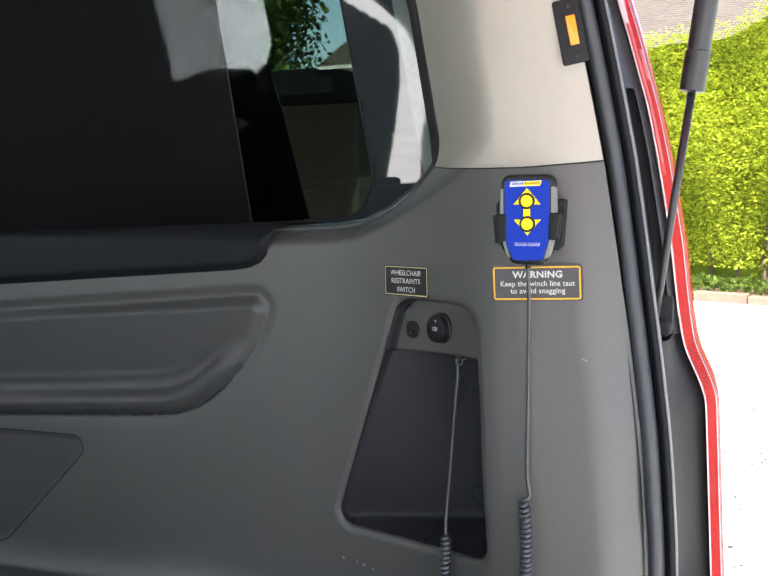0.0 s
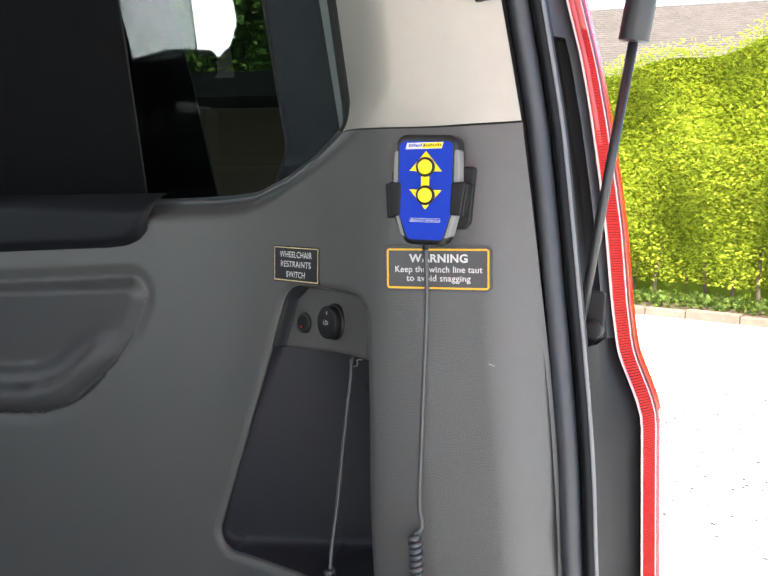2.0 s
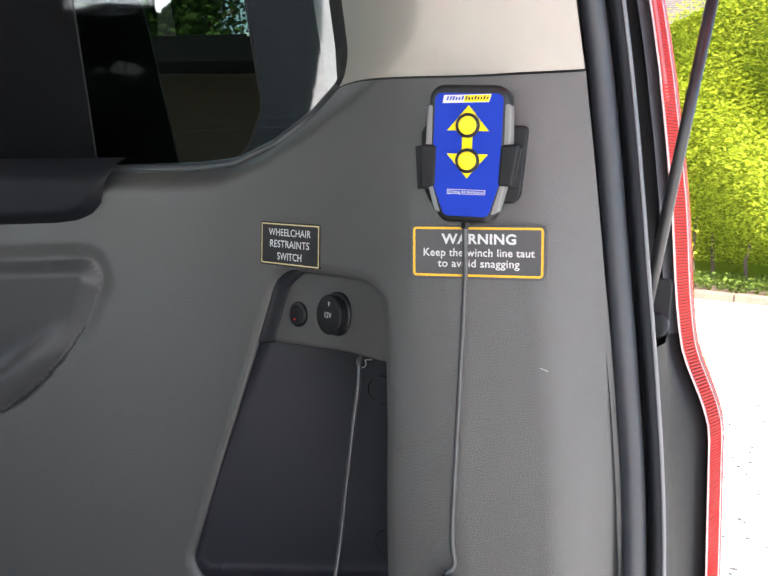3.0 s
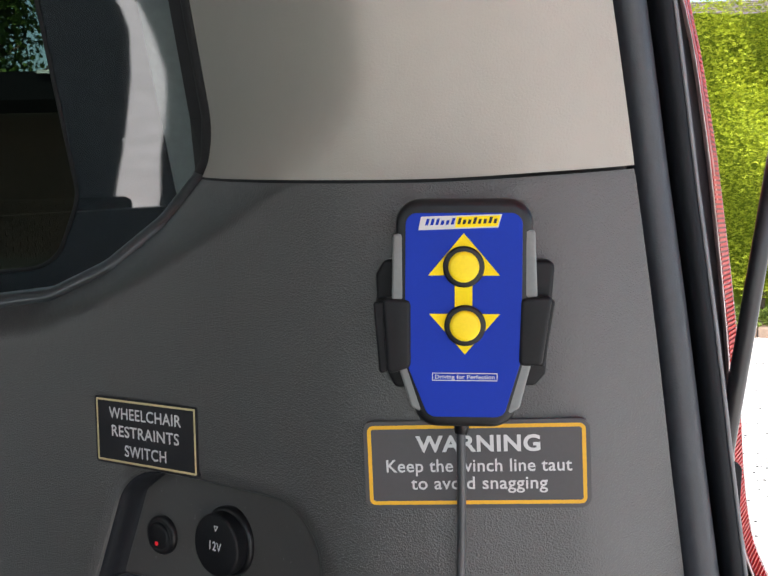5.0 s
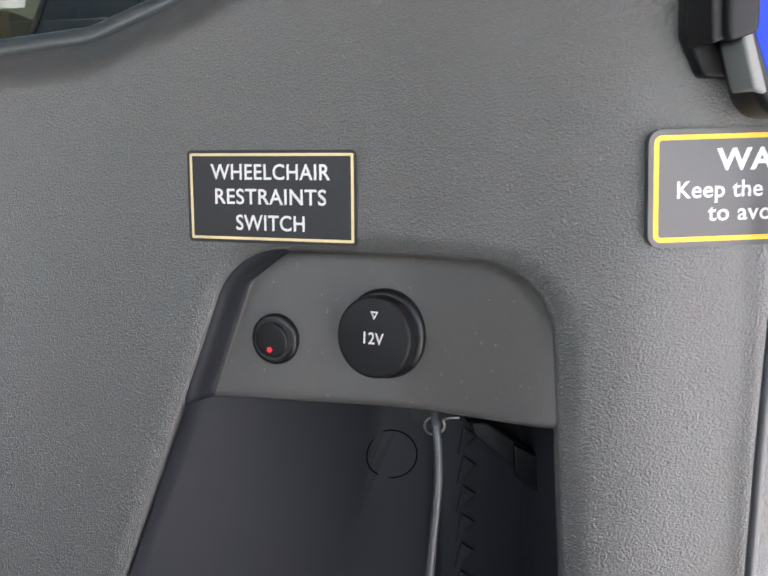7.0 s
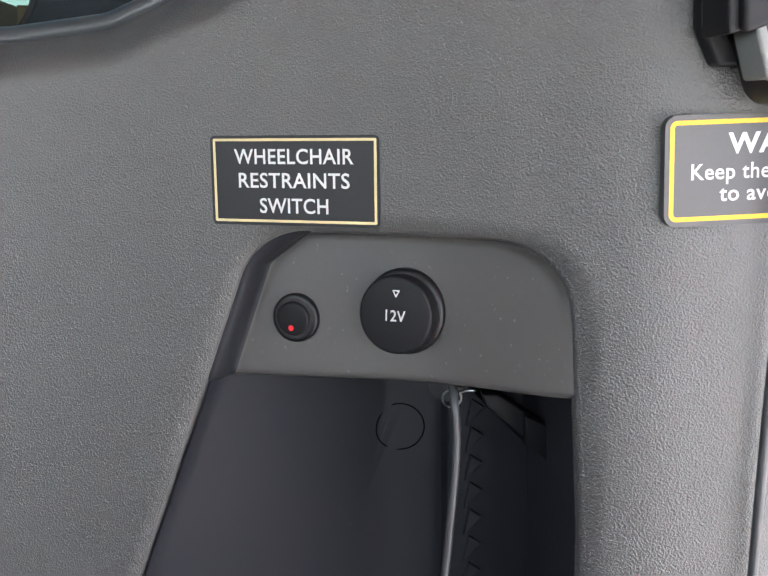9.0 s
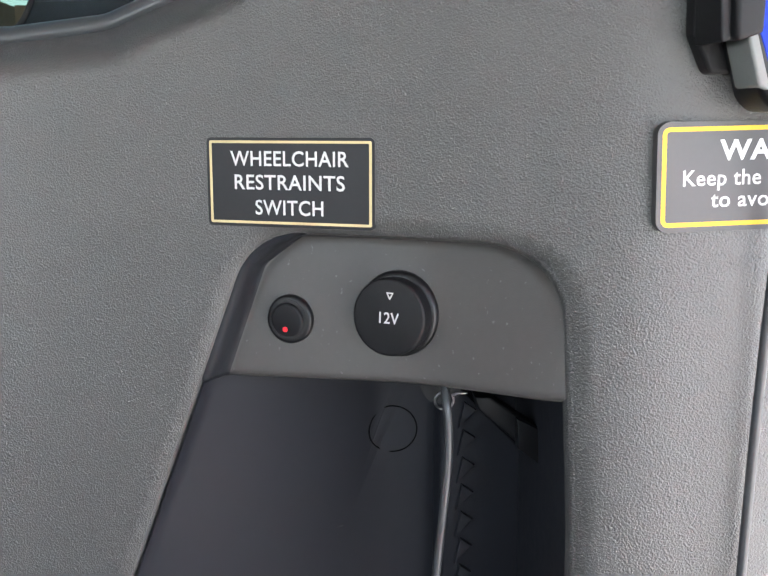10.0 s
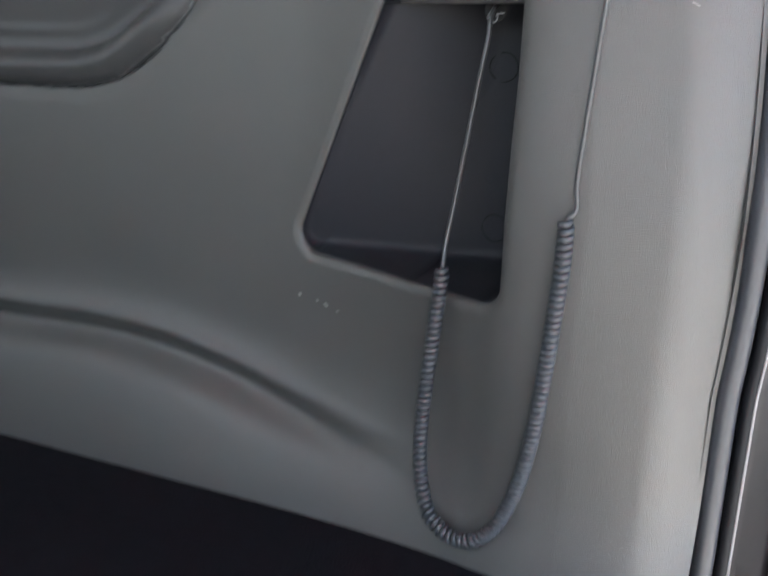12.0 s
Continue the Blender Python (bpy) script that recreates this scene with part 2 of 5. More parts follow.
M_FENCE = material("blue_grey_fence", (0.05, 0.07, 0.085), 0.8, vary=0.25, scale=9, random_vary=0.12)


def leaf_material(name, light, dark):
    """Leaves whose green drifts from leaf to leaf, letting some light through."""
    m = bpy.data.materials.new(name)
    m.use_nodes = True
    nt = m.node_tree
    n, l = nt.nodes, nt.links
    b = n["Principled BSDF"]
    geo = n.new("ShaderNodeNewGeometry")
    mix = n.new("ShaderNodeMix")
    mix.data_type = "RGBA"
    mix.inputs["A"].default_value, mix.inputs["B"].default_value = (*dark, 1), (*light, 1)
    l.new(geo.outputs["Random Per Island"], mix.inputs["Factor"])
    l.new(mix.outputs["Result"], b.inputs["Base Color"])
    b.inputs["Roughness"].default_value = 0.7
    b.inputs["Specular IOR Level"].default_value = 0.15
    tr = n.new("ShaderNodeBsdfTranslucent")
    l.new(mix.outputs["Result"], tr.inputs["Color"])
    ms = n.new("ShaderNodeMixShader")
    ms.inputs[0].default_value = 0.35
    l.new(b.outputs[0], ms.inputs[1])
    l.new(tr.outputs[0], ms.inputs[2])
    l.new(ms.outputs[0], n["Material Output"].inputs["Surface"])
    return m


M_LEAF = leaf_material("hedge_leaf", (0.53, 0.58, 0.060), (0.29, 0.35, 0.030))
M_IVY = leaf_material("ivy_leaf", (0.20, 0.26, 0.05), (0.05, 0.09, 0.02))
M_TREE = leaf_material("tree_leaf", (0.14, 0.22, 0.05), (0.04, 0.08, 0.02))


# ------------------------------------------------------------ building helpers
def part(name, verts, faces, mat, parent=None, label="", smooth=False, sharp=None):
    """One mesh object from vertices and faces, under a thing or a part."""
    me = bpy.data.meshes.new(name)
    me.from_pydata([tuple(map(float, v)) for v in verts], [], [tuple(map(int, f)) for f in faces])
    me.materials.append(mat)
    if smooth:
        me.polygons.foreach_set("use_smooth", [True] * len(me.polygons))
        if sharp:
            me.set_sharp_from_angle(angle=radians(sharp))
    me.update()
    ob = new(name, me)
    if parent:
        ob.parent = parent
        ob.matrix_parent_inverse = parent.matrix_world.inverted()
    if label:
        tagged(ob, label)
    return ob


def thing(name, place, label, category, group="", kind=""):
    """An empty at a thing's base, that parents its parts."""
    ob = new(name)
    ob.empty_display_size = 0.02
    ob.matrix_world = Matrix.Translation(place)
    bpy.context.view_layer.update()
    return tagged(ob, label, category, group, kind)


def box(x0, x1, y0, y1, z0, z1):
    v = [(x, y, z) for x in (x0, x1) for y in (y0, y1) for z in (z0, z1)]
    f = [(0, 1, 3, 2), (4, 6, 7, 5), (0, 4, 5, 1), (2, 3, 7, 6), (0, 2, 6, 4), (1, 5, 7, 3)]
    return v, f


def join(*lumps):
    vs, fs = [], []
    for v, f in lumps:
        k = len(vs)
        vs += list(v)
        fs += [tuple(i + k for i in q) for q in f]
    return vs, fs


def loft(loops, closed=True, cap0=False, cap1=False):
    """A skin over loops of equal length."""
    n = len(loops[0])
    v = [p for lp in loops for p in lp]
    f = []
    for k in range(len(loops) - 1):
        for i in range(n if closed else n - 1):
            j = (i + 1) % n
            f.append((k * n + i, k * n + j, (k + 1) * n + j, (k + 1) * n + i))
    if cap0:
        f.append(tuple(range(n))[::-1])
    if cap1:
        f.append(tuple(range((len(loops) - 1) * n, len(loops) * n)))
    return v, f


def rounded(poly, r, steps=6):
    """The outline at distance r round a convex polygon given anticlockwise."""
    out, n = [], len(poly)
    for i in range(n):
        p, q, s = poly[i - 1], poly[i], poly[(i + 1) % n]
        a0 = math.atan2(q[1] - p[1], q[0] - p[0]) - math.pi / 2
        a1 = math.atan2(s[1] - q[1], s[0] - q[0]) - math.pi / 2
        while a1 < a0:
            a1 += 2 * math.pi
        for k in range(steps + 1):
            a = a0 + (a1 - a0) * k / steps
            out.append((q[0] + r * math.cos(a), q[1] + r * math.sin(a)))
    return out


def rect(w, h, r=0.0, steps=5, cx=0.0, cy=0.0):
    a, b = w / 2 - r, h / 2 - r
    return rounded([(cx - a, cy - b), (cx + a, cy - b), (cx + a, cy + b), (cx - a, cy + b)], r, steps)


def densify(pts, step):
    out = []
    for i, p in enumerate(pts):
        q = pts[(i + 1) % len(pts)]
        d = math.hypot(q[0] - p[0], q[1] - p[1])
        m = max(1, int(d / step))
        out += [(p[0] + (q[0] - p[0]) * k / m, p[1] + (q[1] - p[1]) * k / m) for k in range(m)]
    return out


def slab(outline, w0, w1, edge=0.0, shrink=None):
    """A plate of an outline from height w0 to w1, its upper edge rounded off by edge."""
    cx = sum(p[0] for p in outline) / len(outline)
    cy = sum(p[1] for p in outline) / len(outline)

    def inset(d):
        n = len(outline)
        res = []
        for i in range(n):
            p, q, s = outline[i - 1], outline[i], outline[(i + 1) % n]
            tx, ty = s[0] - p[0], s[1] - p[1]
            m = math.hypot(tx, ty) or 1
            res.append((q[0] - d * ty / m, q[1] + d * tx / m))
        return res
    loops = [[(x, y, w0) for x, y in outline]]
    if edge:
        for k in range(5):
            a = k / 4 * math.pi / 2
            loops.append([(x, y, w1 - edge + edge * math.sin(a)) for x, y in inset(edge * (1 - math.cos(a)))])
    else:
        loops.append([(x, y, w1) for x, y in outline])
    return loft(loops, True, True, True)


def disc(cx, cy, r, w0, w1, edge=0.0, n=40):
    return slab([(cx + r * math.cos(2 * math.pi * k / n), cy + r * math.sin(2 * math.pi * k / n)) for k in range(n)], w0, w1, edge)


def ring(outer, inner, w0, w1):
    """A flat band between two outlines of equal length, with thickness."""
    a = [(x, y, w0) for x, y in outer]
    b = [(x, y, w1) for x, y in outer]
    c = [(x, y, w1) for x, y in inner]
    d = [(x, y, w0) for x, y in inner]
    return loft([a, b, c, d, a])


def placed(lump, m):
    v, f = lump
    return [m @ Vector(p) for p in v], f


def tube(path, r, sides=10, caps=True):
    """A round bar along a path; r is one radius or one for each point."""
    pts = [Vector(p) for p in path]
    rs = r if isinstance(r, (list, tuple)) else [r] * len(pts)
    loops = []
    t = (pts[1] - pts[0]).normalized()
    up = Vector((0, 0, 1)) if abs(t.z) < 0.9 else Vector((1, 0, 0))
    a = t.cross(up).normalized()
    for i, p in enumerate(pts):
        t = (pts[min(i + 1, len(pts) - 1)] - pts[max(i - 1, 0)]).normalized()
        a = (a - t * a.dot(t)).normalized()
        b = t.cross(a)
        loops.append([p + rs[i] * (a * math.cos(2 * math.pi * k / sides) + b * math.sin(2 * math.pi * k / sides)) for k in range(sides)])
    return loft(loops, True, caps, caps)


def bezier_path(points, n):
    """A smooth curve through points (Catmull-Rom)."""
    p = [Vector(q) for q in points]
    p = [p[0] * 2 - p[1]] + p + [p[-1] * 2 - p[-2]]
    out = []
    for i in range(1, len(p) - 2):
        for k in range(n):
            t = k / n
            out.append(0.5 * ((2 * p[i]) + (p[i + 1] - p[i - 1]) * t + (2 * p[i - 1] - 5 * p[i] + 4 * p[i + 1] - p[i + 2]) * t * t
                              + (3 * p[i] - p[i - 1] - 3 * p[i + 1] + p[i + 2]) * t ** 3))
    return out + [p[-2]]


def letter_mesh(text, bold):
    cu = bpy.data.curves.new("text", "FONT")
    cu.body, cu.size, cu.align_x = text, 1.0, "CENTER"
    cu.offset, cu.resolution_u, cu.space_character = bold, 4, 1.04 + bold
    ob = new("text", cu)
    bpy.context.view_layer.update()
    me = bpy.data.meshes.new_from_object(ob.evaluated_get(bpy.context.evaluated_depsgraph_get()))
    v = [(p.co.x, p.co.y) for p in me.vertices]
    f = [tuple(q.vertices) for q in me.polygons]
    bpy.data.objects.remove(ob)
    bpy.data.curves.remove(cu)
    bpy.data.meshes.remove(me)
    return v, f


def lettering(text, width, cap, bold=0.0):
    """Letters as a flat mesh of a given width and capital height, centred on the capitals."""
    v, f = letter_mesh(text, bold)
    tall = [q for _, q in letter_mesh("H", bold)[0]]
    xs = [p for p, _ in v]
    kx, kz = width / (max(xs) - min(xs)), cap / (max(tall) - min(tall))
    mx, mz = (max(xs) + min(xs)) / 2, (max(tall) + min(tall)) / 2
    return [((p - mx) * kx, (q - mz) * kz, 0.0) for p, q in v], f


# ------------------------------------------------------------ the shape of the inner side wall
def ease(a, b, x):
    t = np.clip((x - a) / (b - a), 0, 1)
    return t * t * (3 - 2 * t)


def poly_distance(poly, x, z):
    """Signed distance to a polygon, negative inside."""
    best = np.full(np.shape(x), 1e9)
    inside = np.zeros(np.shape(x), bool)
    n = len(poly)
    for i in range(n):
        (ax, az), (bx, bz) = poly[i], poly[(i + 1) % n]
        ex, ez = bx - ax, bz - az
        t = np.clip(((x - ax) * ex + (z - az) * ez) / (ex * ex + ez * ez), 0, 1)
        best = np.minimum(best, np.hypot(x - ax - t * ex, z - az - t * ez))
        crosses = (az > z) != (bz > z)
        with np.errstate(divide="ignore", invalid="ignore"):
            xi = ax + (z - az) * ex / ez if ez else np.full(np.shape(x), 1e9)
        inside ^= crosses & (x < xi)
    return np.where(inside, -best, best)


def fillet(poly, radii, n=6):
    """A polygon with some of its corners rounded off."""
    res = []
    for i, (p, r) in enumerate(zip(poly, radii)):
        if not r:
            res.append(p)
            continue
        p, a, b = Vector(p), Vector(poly[i - 1]), Vector(poly[(i + 1) % len(poly)])
        da, db = (a - p).normalized(), (b - p).normalized()
        half = da.angle(db) / 2
        if half > 1.55:
            res.append(tuple(p))
            continue
        c = p + (da + db).normalized() * (r / math.sin(half))
        qa, qb = p + da * (r / math.tan(half)) - c, p + db * (r / math.tan(half)) - c
        res += [tuple(c + (qa * (1 - k / n) + qb * (k / n)).normalized() * r) for k in range(n + 1)]
    return res


# outlines on the wall, as x (towards the rear) and z, each grown by its corner radius
WINDOW = [(-2.30, 1.255), (-0.62, 1.330), (-0.29, 1.349), (-0.245, 1.355), (-0.212, 1.370), (-0.188, 1.392), (-0.175, 1.417), (-0.177, 1.445), (-0.201, 1.62), (-0.256, 1.86), (-2.30, 1.86)]
WINDOW_R = 0.035
POCKET = fillet([(-0.1470, 1.2070), (-0.2560, 0.8975), (-0.125, 0.8985), (-0.0325, 0.9075), (-0.0375, 1.10), (-0.0445, 1.2085)], (0.016, 0.006, 0.0, 0.006, 0.0, 0.013))
POCKET_R = 0.0205
ARM = [(-2.30, 0.890), (-0.80, 1.020), (-0.622, 1.0355), (-0.571, 1.0416), (-0.532, 1.0540), (-0.5045, 1.0715), (-0.4805, 1.0915), (-0.4535, 1.1190), (-0.432, 1.1500), (-0.418, 1.1830), (-0.412, 1.1930), (-2.30, 1.0230)]
ARM_R = 0.022
SPEAKER = [(-2.30, 0.74), (-1.00, 0.758), (-0.955, 0.775), (-0.777, 0.945), (-2.30, 0.90)]
SPEAKER_R = 0.020


def d_window(x, z):
    return poly_distance(WINDOW, x, z) - WINDOW_R


def d_pocket(x, z):
    return poly_distance(POCKET, x, z) - POCKET_R


def d_arm(x, z):
    return poly_distance(ARM, x, z) - ARM_R


def d_speaker(x, z):
    return poly_distance(SPEAKER, x, z) - SPEAKER_R


def rake(z):
    """How far the rear pillar leans towards the front with height."""
    q = np.maximum(z, 0.85)
    d = q - 1.25
    return np.where(d > 0, -0.13, -0.15) * d - 0.10 * d * d - 0.18 * np.maximum(0, 1.12 - q) ** 2 + 0.05 * np.maximum(0, 0.85 - z)


def seam(x):
    """Height of the joint between the grey wall and the beige pillar trim."""
    return 1.3955 + 0.33 * (np.clip(x - 0.01, -0.3, 0.3)) ** 2


def smooth_curve(x, xs, ys):
    """A smooth curve through given heights, level at both ends."""
    xs, ys = np.array(xs), np.array(ys)
    slope = np.gradient(ys, xs)
    slope[[0, -1]] = 0.0
    q = np.clip(x, xs[0], xs[-1] - 1e-9)
    i = np.clip(np.searchsorted(xs, q, "right") - 1, 0, len(xs) - 2)
    h = xs[i + 1] - xs[i]
    t = (q - xs[i]) / h
    return ((1 + 2 * t) * (1 - t) ** 2 * ys[i] + t * (1 - t) ** 2 * h * slope[i]
            + t * t * (3 - 2 * t) * ys[i + 1] + t * t * (t - 1) * h * slope[i + 1])


def bend(x):
    """Plan of the wall, from the flat front part out to the rear pillar."""
    return smooth_curve(x, [-0.60, -0.40, -0.33, -0.265, -0.18, -0.105, -0.045, 0.0, 0.030, 0.060, 0.090], [0.129, 0.129, 0.129, 0.1255, 0.1030, 0.0715, 0.0392, 0.0178, 0.0138, 0.0138, 0.0138])


def tumble(x):
    """How much the wall falls outwards low down, more so at the pillar."""
    return 0.03 + 0.14 * ease(-0.27, -0.03, x)


def crease(x):
    """Height of the fold above the sill."""
    return smooth_curve(x, [-1.6, -0.70, -0.54, -0.44, -0.356, -0.256, -0.162, -0.103, 0.1], [0.70, 0.723, 0.740, 0.741, 0.731, 0.714, 0.703, 0.699, 0.690])


def floor_z(x):
    """Top of the load floor, which climbs a little towards the tailgate."""
    return 0.617 + 0.073 * max(-0.92, min(0.16, float(x)))


def wall(x, z):
    """Depth y of the inner side wall."""
    x, z = np.asarray(x, float), np.asarray(z, float)
    y = bend(x)
    xs = x - rake(z)
    y = y + 0.08 * np.maximum(0, xs - 0.03)
    k = np.clip((xs - 0.095) / 0.032, 0, 1)
    y = y + 0.60 * (1 - 0.6 * ease(1.12, 1.45, z)) * (0.016 * k * k + np.maximum(0, xs - 0.127))
    d = ((1.0 - z) + np.sqrt((1.0 - z) ** 2 + 0.004)) / 2
    y = y + tumble(x) * d
    # the sill that swells inwards low down
    valley = crease(x)
    low_z = 0.570 + 0.073 * np.clip(x, -0.92, 0.16)
    u = (z - low_z) / ((valley - low_z) / 0.75)
    crest = 0.066 + 0.097 * np.maximum(0, u) ** 2
    k = 0.008 + 0.030 * ease(-0.36, -0.05, x)
    m = np.minimum(y, crest)
    y = np.where(z < 0.90, m - k * np.log(np.exp(-(y - m) / k) + np.exp(-(crest - m) / k)), y)
    fold = ease(-0.06, -0.36, x)
    y = y + fold * (0.022 * np.exp(-((z - valley + 0.020) / 0.017) ** 2) - 0.0045 * np.exp(-((z - valley - 0.008) / 0.009) ** 2))
    y = y - 0.16 * np.maximum(0, z - 1.40)
    # dished towards the window opening
    dw = np.maximum(0, d_window(x, z))
    corner = ease(1.31, 1.45, z)
    roll = np.clip(1 - dw / (0.024 + 0.125 * corner), 0, 1)
    y = y + (0.030 + 0.100 * corner) * roll ** (2.2 - 0.7 * corner)
    return y


def detailed_wall(x, z):
    """The wall with its armrest inset, speaker cover and softened pocket rim."""
    y = wall(x, z)
    a = -d_arm(x, z)
    below = 1.216 + 0.088 * (x + 0.398) - z
    face = -0.012 + 0.15 * np.clip(below, 0, 0.115)
    edge = 0.006 + (face - 0.006) * ease(-0.003, 0.018, a)
    rolls = smooth_curve(a, [0.0, 0.007, 0.017, 0.026, 0.034, 0.042, 0.052, 0.070, 0.09], [0.005, -0.005, -0.0135, -0.0155, -0.010, 0.001, 0.005, 0.002, 0.002])
    low = ease(0.060, 0.115, below) * (1 - ease(0.060, 0.076, a))
    y = y + np.where(a > 0, low * rolls + (1 - low) * edge, 0.006 * (1 - ease(0, 0.022, -a)) * (1 - 0.7 * ease(0.060, 0.115, below)))
    s = -d_speaker(x, z)
    y = y + 0.0025 * ease(0, 0.010, s)
    p = d_pocket(x, z)
    y = y + 0.0035 * np.clip(1 - p / 0.007, 0, 1) ** 2
    return y


def snapped_grid(cols, rows, to_xz, snaps, cell):
    """A grid whose points close to given outlines lie on them."""
    u, v = np.meshgrid(cols, rows)
    x, z = to_xz(u, v)
    for dist, reach in snaps * 2:
        d = dist(x, z)
        e = 1e-4
        gx, gz = (dist(x + e, z) - d) / e, (dist(x, z + e) - d) / e
        g = np.maximum(np.hypot(gx, gz), 0.3)
        near = np.abs(d) < reach * cell(x)
        x = np.where(near, x - d * gx / g / g, x)
        z = np.where(near, z - d * gz / g / g, z)
    return x, z


def skin(x, z, y, drop):
    """Vertices and faces of a grid, without the faces that reach into an opening."""
    r, c = x.shape
    idx = np.arange(r * c).reshape(r, c)
    q = np.stack([idx[:-1, :-1], idx[:-1, 1:], idx[1:, 1:], idx[1:, :-1]], -1).reshape(-1, 4)
    bad = drop.ravel()
    q = q[~bad[q].any(1)]
    used, inv = np.unique(q, return_inverse=True)
    v = np.stack([x.ravel(), y.ravel(), z.ravel()], -1)[used]
    return v, inv.reshape(-1, 4)


def wall_normals(ob, surface):
    """Shade a wall mesh by the slope of its surface."""
    co = np.empty(len(ob.data.vertices) * 3)
    ob.data.vertices.foreach_get("co", co)
    x, z = co[0::3], co[2::3]
    e = 0.0012
    nx = (surface(x + e, z) - surface(x - e, z)) / (2 * e)
    nz = (surface(x, z + e) - surface(x, z - e)) / (2 * e)
    n = np.stack([nx, -np.ones_like(nx), nz], -1)
    n /= np.linalg.norm(n, axis=1)[:, None]
    ob.data.normals_split_custom_set_from_vertices([tuple(v) for v in n])


U_END = 0.152
cols = np.concatenate([np.arange(-2.25, -1.2, 0.05), np.arange(-1.2, -0.45, 0.006), np.arange(-0.45, U_END - 0.001, 0.004), [U_END]])


def cell_size(x):
    return np.where(x < -0.45, 0.0056, 0.0042)


def to_wall(u, v):
    z = seam(u) + v
    return u + rake(z) * ease(0.0, 0.11, u), z


# ------------------------------------------------------------ the car
car = thing("car", (-1.0, -0.5, 0.0), "red estate car with its tailgate open, grey and beige rear interior", "car")

rows_low = np.concatenate([np.arange(-0.90, -0.72, 0.0045), np.arange(-0.72, -0.63, 0.0025), np.arange(-0.63, -0.006, 0.0045), [-0.006, -0.004, -0.0022, -0.0008]])
gx, gz = snapped_grid(cols, rows_low, to_wall, [(d_pocket, 0.75), (d_window, 0.75), (d_arm, 0.5), (d_speaker, 0.5)], cell_size)
gy = detailed_wall(gx, gz)
tuck = np.clip(1 - (seam(gx) - gz) / 0.004, 0, 1)
gy = gy + 0.002 * tuck ** 2
trim_v, trim_f = skin(gx, gz, gy, (d_window(gx, gz) < -7e-4) | (d_pocket(gx, gz) < -7e-4))
in_pad = (d_arm(trim_v[:, 0], trim_v[:, 2]) < 4e-4)[trim_f].all(1)
in_cover = (d_speaker(trim_v[:, 0], trim_v[:, 2]) < 4e-4)[trim_f].all(1)


def trim_piece(name, which, mat, parent, label):
    used, inv = np.unique(trim_f[which], return_inverse=True)
    ob = part(name, trim_v[used], inv.reshape(-1, 4), mat, parent, label, smooth=True)
    wall_normals(ob, detailed_wall)
    return ob


side_trim = trim_piece("side_trim", ~in_pad & ~in_cover, M_PANEL, car, "dark grey moulded plastic side wall trim with fine leather grain")
trim_piece("armrest_pad", in_pad, M_PAD, side_trim, "darker grey moulded armrest pad")
trim_piece("speaker_cover", in_cover, M_COVER, side_trim, "flat dark grey speaker cover")
rows_up = np.concatenate([[0.0008, 0.0022, 0.004, 0.006], np.arange(0.012, 0.46, 0.006)])
bx, bz = snapped_grid(cols[cols > -0.45], rows_up, to_wall, [(d_window, 0.9)], cell_size)
by = wall(bx, bz) - 0.0012 + 0.002 * np.clip(1 - (bz - seam(bx)) / 0.004, 0, 1) ** 2
pillar_trim = part("pillar_trim", *skin(bx, bz, by, d_window(bx, bz) < -7e-4), M_BEIGE, car,
                   "beige plastic rear pillar trim", smooth=True)

wall_normals(pillar_trim, wall)


def joint_line(name, poly, r, x_from, parent, label, open_top=None):
    """A thin dark joint along the part of an outline that lies rearwards of x_from."""
    pts = [p for p in densify(rounded(poly, r, 10), 0.008)]
    start = next(i for i in range(len(pts)) if pts[i][0] >= x_from and pts[i - 1][0] < x_from)
    pts = pts[start:] + pts[:start]
    pts = pts[:next(i for i in range(1, len(pts)) if pts[i][0] < x_from)]
    pts = [p for p in pts if open_top is None or p[1] < open_top + 0.088 * (p[0] + 0.398)]
    n = len(pts)
    loops = []
    for off, lift in ((-0.0014, 0.0002), (-0.0007, -0.0004), (0.0007, -0.0004), (0.0014, 0.0002)):
        lp = []
        for i in range(n):
            p, q, s = pts[max(0, i - 1)], pts[i], pts[min(n - 1, i + 1)]
            tx, tz = s[0] - p[0], s[1] - p[1]
            m = math.hypot(tx, tz) or 1
            x, z = q[0] + off * tz / m, q[1] - off * tx / m
            lp.append((x, float(detailed_wall(np.array([x]), np.array([z]))[0]) + lift, z))
        loops.append(lp)
    part(name, *loft(loops, False), M_GAP, parent, label, smooth=True)


joint_line("armrest_joint", ARM, ARM_R, -1.15, side_trim, "dark joint under the armrest pad", 1.150)
joint_line("speaker_joint", SPEAKER, SPEAKER_R, -1.15, side_trim, "dark joint round the speaker cover")

# rim of the window opening and the black reveal behind it


def window_loop(inset, depth, shift=0.0):
    res = []
    outer = rounded(WINDOW, WINDOW_R, 8)
    inner = rounded(WINDOW, max(0.001, WINDOW_R - inset), 8)
    for (ox, oz), (ix, iz) in zip(outer, inner):
        y = float(wall(ox, oz))
        res.append((ix + shift * float(ease(-0.45, -0.2, ox)), y + depth, iz))
    return res


